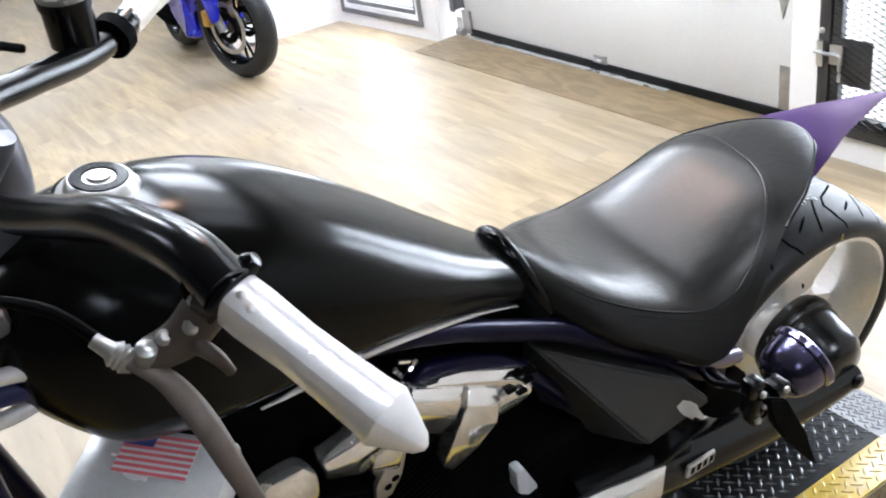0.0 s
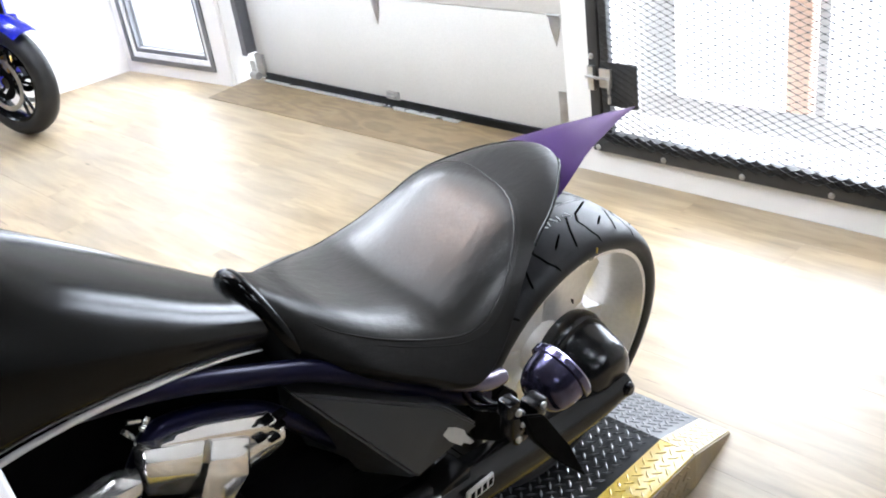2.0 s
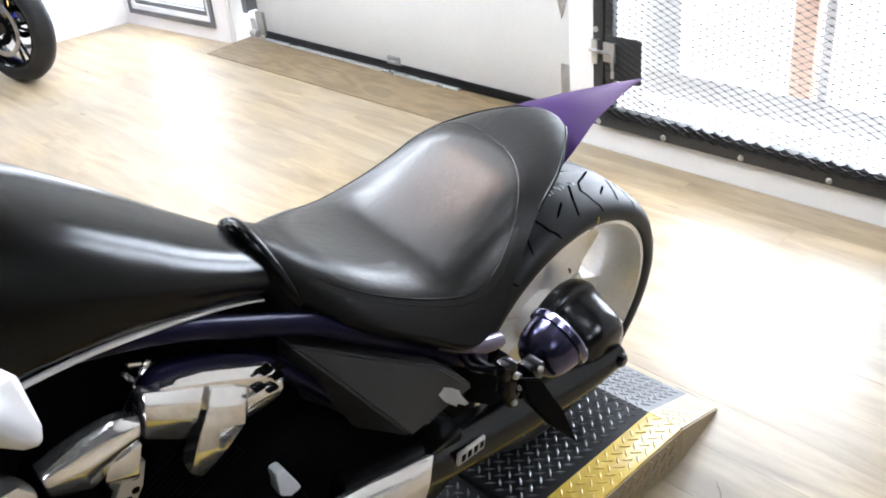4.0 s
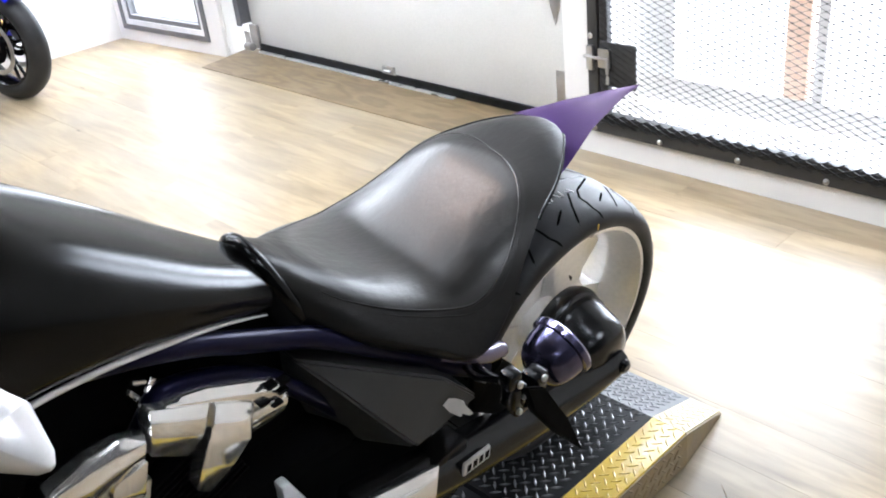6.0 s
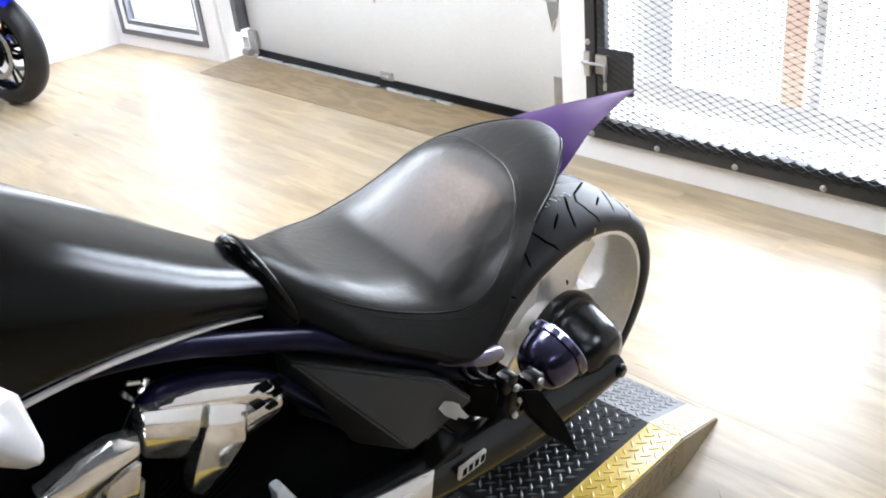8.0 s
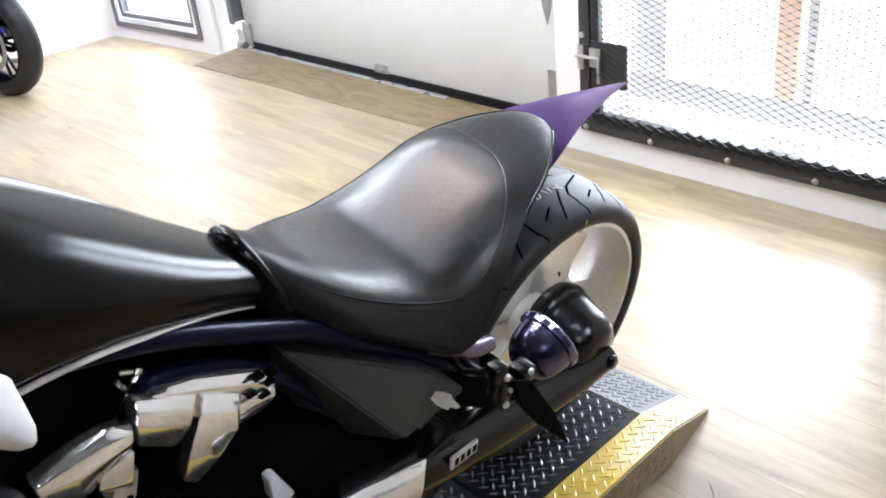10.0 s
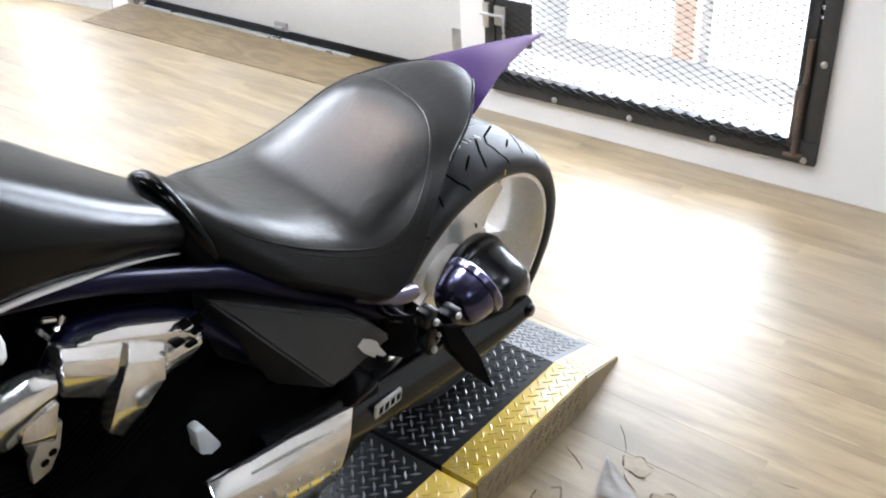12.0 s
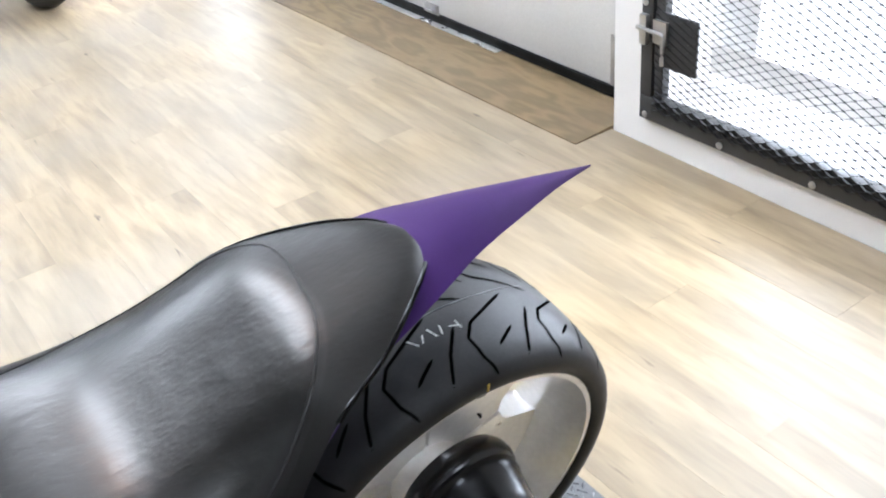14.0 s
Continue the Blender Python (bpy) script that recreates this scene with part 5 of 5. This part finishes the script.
fw = sport_wheel("front_wheel", 0.0, 0.3, 0.06, 5, STEER)
sport_wheel("rear_wheel", -1.1, 0.31, 0.09, 5)
for s in (-1, 1):
    part("brake_disc", moved(revolve([(s * 0.066, 0.122), (s * 0.066, 0.147), (s * 0.07, 0.147), (s * 0.07, 0.122)], (0, 1, 0), (0, 0, 0.3), 48, closed=True), STEER), M_STEEL, fw, "drilled steel brake disc")
    part("disc_carrier", moved(revolve([(s * 0.064, 0.055), (s * 0.064, 0.088), (s * 0.069, 0.088), (s * 0.069, 0.055)], (0, 1, 0), (0, 0, 0.3), 20, closed=True), STEER), M_BLACK, fw)
    part("caliper", moved(box(-0.155, -0.1, s * 0.09 - 0.022, s * 0.09 + 0.022, 0.31, 0.4, 0.012), STEER), M_GOLD, blue, "gold brake caliper")
    part("fork_leg", moved(tube([(0.0, s * 0.1, 0.29), (-0.06, s * 0.1, 0.45), (-0.24, s * 0.1, 0.95)], [0.024, 0.026, 0.024], 16, 2), STEER), M_FRAME, blue, "dark grey fork leg")
    part("fork_guard", moved(slab([(-0.05, 0.33), (0.01, 0.36), (0.03, 0.46), (0.03, 0.62), (-0.09, 0.62), (-0.09, 0.46)], "y", s * 0.118 - 0.014, s * 0.118 + 0.014, 0.01), STEER), M_BLUE, blue, "blue fork guard")
    part("side_fairing", slab([(-0.3, 0.8), (-0.34, 0.45), (-0.38, 0.22), (-0.46, 0.18), (-0.62, 0.3), (-0.84, 0.52), (-0.84, 0.8)], "y", s * 0.15 - 0.03, s * 0.15 + 0.03, 0.025), M_BLUE, blue, "blue side fairing")
    part("upper_fairing", slab([(0.1, 0.8), (0.06, 0.95), (-0.3, 1.0), (-0.6, 0.8), (-0.55, 0.7), (-0.3, 0.7)], "y", s * 0.14 - 0.05, s * 0.14 + 0.05, 0.03), M_BLUE, blue)
rings = []
for a in np.linspace(radians(-42), radians(80), 16):
    r = 0.322
    rings.append([((r + 0.02 * (1 - (v / 0.08) ** 2)) * math.sin(a) * -1 + 0.0, v, 0.3 + (r + 0.03 * (1 - (v / 0.075) ** 2)) * math.cos(a)) for v in np.linspace(-0.08, 0.08, 9)])
bm = loft(rings, False, False)
bmesh.ops.solidify(bm, geom=bm.faces[:], thickness=0.004)
part("front_mudguard", moved(bm, STEER), M_BLUE, blue, "blue front mudguard")
part("engine", box(-0.8, -0.36, -0.11, 0.11, 0.24, 0.62, 0.04), M_BLACK, blue, "black engine")
part("radiator", box(-0.36, -0.3, -0.16, 0.16, 0.4, 0.72, 0.01), M_BLACK, blue)
part("belly_pan", slab([(-0.38, 0.2), (-0.46, 0.17), (-0.6, 0.26), (-0.4, 0.34)], "y", -0.15, 0.15, 0.02), M_BLUE, blue, "blue belly pan")
part("swing_arm", boxes((-1.17, -0.75, 0.1, 0.14, 0.29, 0.36), (-1.17, -0.75, -0.14, -0.1, 0.29, 0.36)), M_BLACK, blue)
part("exhaust", tube([(-0.7, 0.05, 0.18), (-0.95, -0.12, 0.22), (-1.35, -0.17, 0.42)], [0.03, 0.045, 0.055], 16, 3), M_BLACK, blue, "black exhaust silencer")
part("seat_unit", slab([(-0.5, 0.8), (-1.4, 0.95), (-1.45, 1.02), (-1.0, 0.88), (-0.7, 0.98), (-0.4, 0.95)], "y", -0.12, 0.12, 0.03), M_BLUE, blue)

# ---------------------------------------------------------------- torn patches of the floor covering
M_TORN = surface("torn_floor_backing", (0.34, 0.26, 0.15), 0.42, other=(0.25, 0.185, 0.1), coarse=30, relief=0.4, spec=0.6)
M_FILM = surface("pale_floor_film", (0.5, 0.45, 0.39), 0.34, other=(0.38, 0.33, 0.27), coarse=14, relief=0.1, spec=0.6, stretch=(1.0, 5.0, 1.0))
M_EDGE = surface("dark_torn_edge", (0.1, 0.07, 0.042), 0.75, other=(0.3, 0.22, 0.13), coarse=60, spec=0.2)
trng = random.Random(11)


def blob(rx, ry, n=30):
    r = [1 + 0.14 * math.sin(2 * k * 2 * math.pi / n + rx * 90) + 0.1 * math.sin(5 * k * 2 * math.pi / n) + trng.uniform(-0.07, 0.07) for k in range(n)]
    return [(rx * r[k] * math.cos(2 * math.pi * k / n), ry * r[k] * math.sin(2 * math.pi * k / n)) for k in range(n)]


for cx, cy, rx, ry in ((-0.505, -1.394, 0.031, 0.027), (-0.405, -1.458, 0.03, 0.03), (-0.6, -1.6, 0.034, 0.05)):
    t = thing("torn_patch", "worn brown patch where the floor film has torn off", "floor damage", pose(cx, cy, 0.0004), "torn floor patches")
    rim = blob(rx, ry)
    part("backing", slab(rim, "z", 0.0, 0.0006, 0.0), M_TORN, t, "", 0)
    for k0, k1 in ((2, 11), (13, 19), (21, 28)):
        rings = []
        for k in range(k0, k1):
            x, y = rim[k % 30]
            lift = (0.0028 + 0.0014 * math.sin(k * 1.3 + cx * 40)) * math.sin(math.pi * (k - k0 + 0.3) / (k1 - k0 - 0.4))
            rings.append([(x, y, 0.0004), (x * 0.985, y * 0.985, lift), (x * 1.03, y * 1.03, lift * 0.8), (x * 1.12, y * 1.12, 0.0004)])
        part("curled_edge", loft(rings, False, False), M_EDGE, t, "curled edge of the floor film", 60)
flap = thing("lifted_film", "pale lifted flap of torn floor film", "floor damage", pose(-0.5, -1.47, 0.0), "torn floor patches")
rings = []
for k in range(15):
    t = k / 14
    fx, fy = -0.035 + 0.125 * t, -0.045 + 0.003 * t + 0.004 * math.sin(7 * t)
    rings.append([(fx + (-0.075 - fx) * u, fy + (0.07 - fy) * u, 0.0005 + 0.003 * (1 - u) ** 3 * math.sin(math.pi * (0.1 + 0.85 * t)) + 0.0004 * math.sin(9 * t + 5 * u)) for u in (0, 0.08, 0.18, 0.32, 0.5, 0.72, 0.97)])
bm = loft(rings, False, False)
bmesh.ops.solidify(bm, geom=bm.faces[:], thickness=0.0004)
part("film", bm, M_FILM, flap, "", 60)
for pts in ([(-0.66, -1.43), (-0.62, -1.45), (-0.59, -1.47)], [(-0.6, -1.3), (-0.57, -1.33), (-0.545, -1.37)], [(-0.52, -1.425), (-0.5, -1.445), (-0.47, -1.46)]):
    t = thing("floor_crack", "thin crack in the worn floor film", "floor damage", pose(pts[0][0], pts[0][1], 0), "torn floor patches")
    dense = spl(range(len(pts)), pts, np.linspace(0, len(pts) - 1, 16))
    path = [(x - pts[0][0] + trng.uniform(-0.001, 0.001), y - pts[0][1] + trng.uniform(-0.001, 0.001), 0.0002) for x, y in dense]
    n = len(path)
    part("crack", tube(path, [0.0004 + 0.0011 * math.sin(math.pi * k / (n - 1)) * (0.8 + 0.3 * (k % 2)) for k in range(n)], 6, 2), M_EDGE, t, "", 60)

# ---------------------------------------------------------------- floorboards
floor = struct("floor", box(-10, 4, -7, 0.0, -0.013, -0.0025), M_CONCRETE, "pale oak laminate floor, scuffed and glossy", "floor", 0)
PW, PL = 0.152, 1.22


def plank_mesh(length, width):
    bm = bmesh.new()
    box_bm(bm, -length / 2, length / 2, -width / 2, width / 2, -0.008, 0)
    top = [e for e in bm.edges if all(v.co.z > -0.001 for v in e.verts)]
    bmesh.ops.bevel(bm, geom=top, offset=0.0004, segments=1, affect="EDGES")
    return bm_mesh("plank", bm, M_PLANK, 0)


pm = plank_mesh(PL, PW)
far_v, far_f = [], []
rng = random.Random(5)
row, y = 0, -PW / 2 - 0.002
while y + PW / 2 > -7:
    x = -10 + PL * ((row * 0.37) % 1) - PL / 2
    while x - PL / 2 < 4:
        if -6.6 < x < 1.2 and y > -4.2:
            p = new("plank", pm)
            p.parent = floor
            p.location = (x, y, rng.uniform(-0.0003, 0.0003))
        else:
            n, a, b = len(far_v), PL / 2 - 0.0003, PW / 2 - 0.0003
            x0, x1, y0 = max(x - a, -10), min(x + a, 4), max(y - b, -7)
            far_v += [(x0, y0, 0), (x1, y0, 0), (x1, y + b, 0), (x0, y + b, 0)]
            far_f.append((n, n + 1, n + 2, n + 3))
        x += PL
    y -= PW
    row += 1
me = bpy.data.meshes.new("far_planks")
me.from_pydata(far_v, [], far_f)
me.materials.append(M_PLANK)
fp = new("far_planks", me)
fp.parent = floor
fp["kind"] = "stuff"
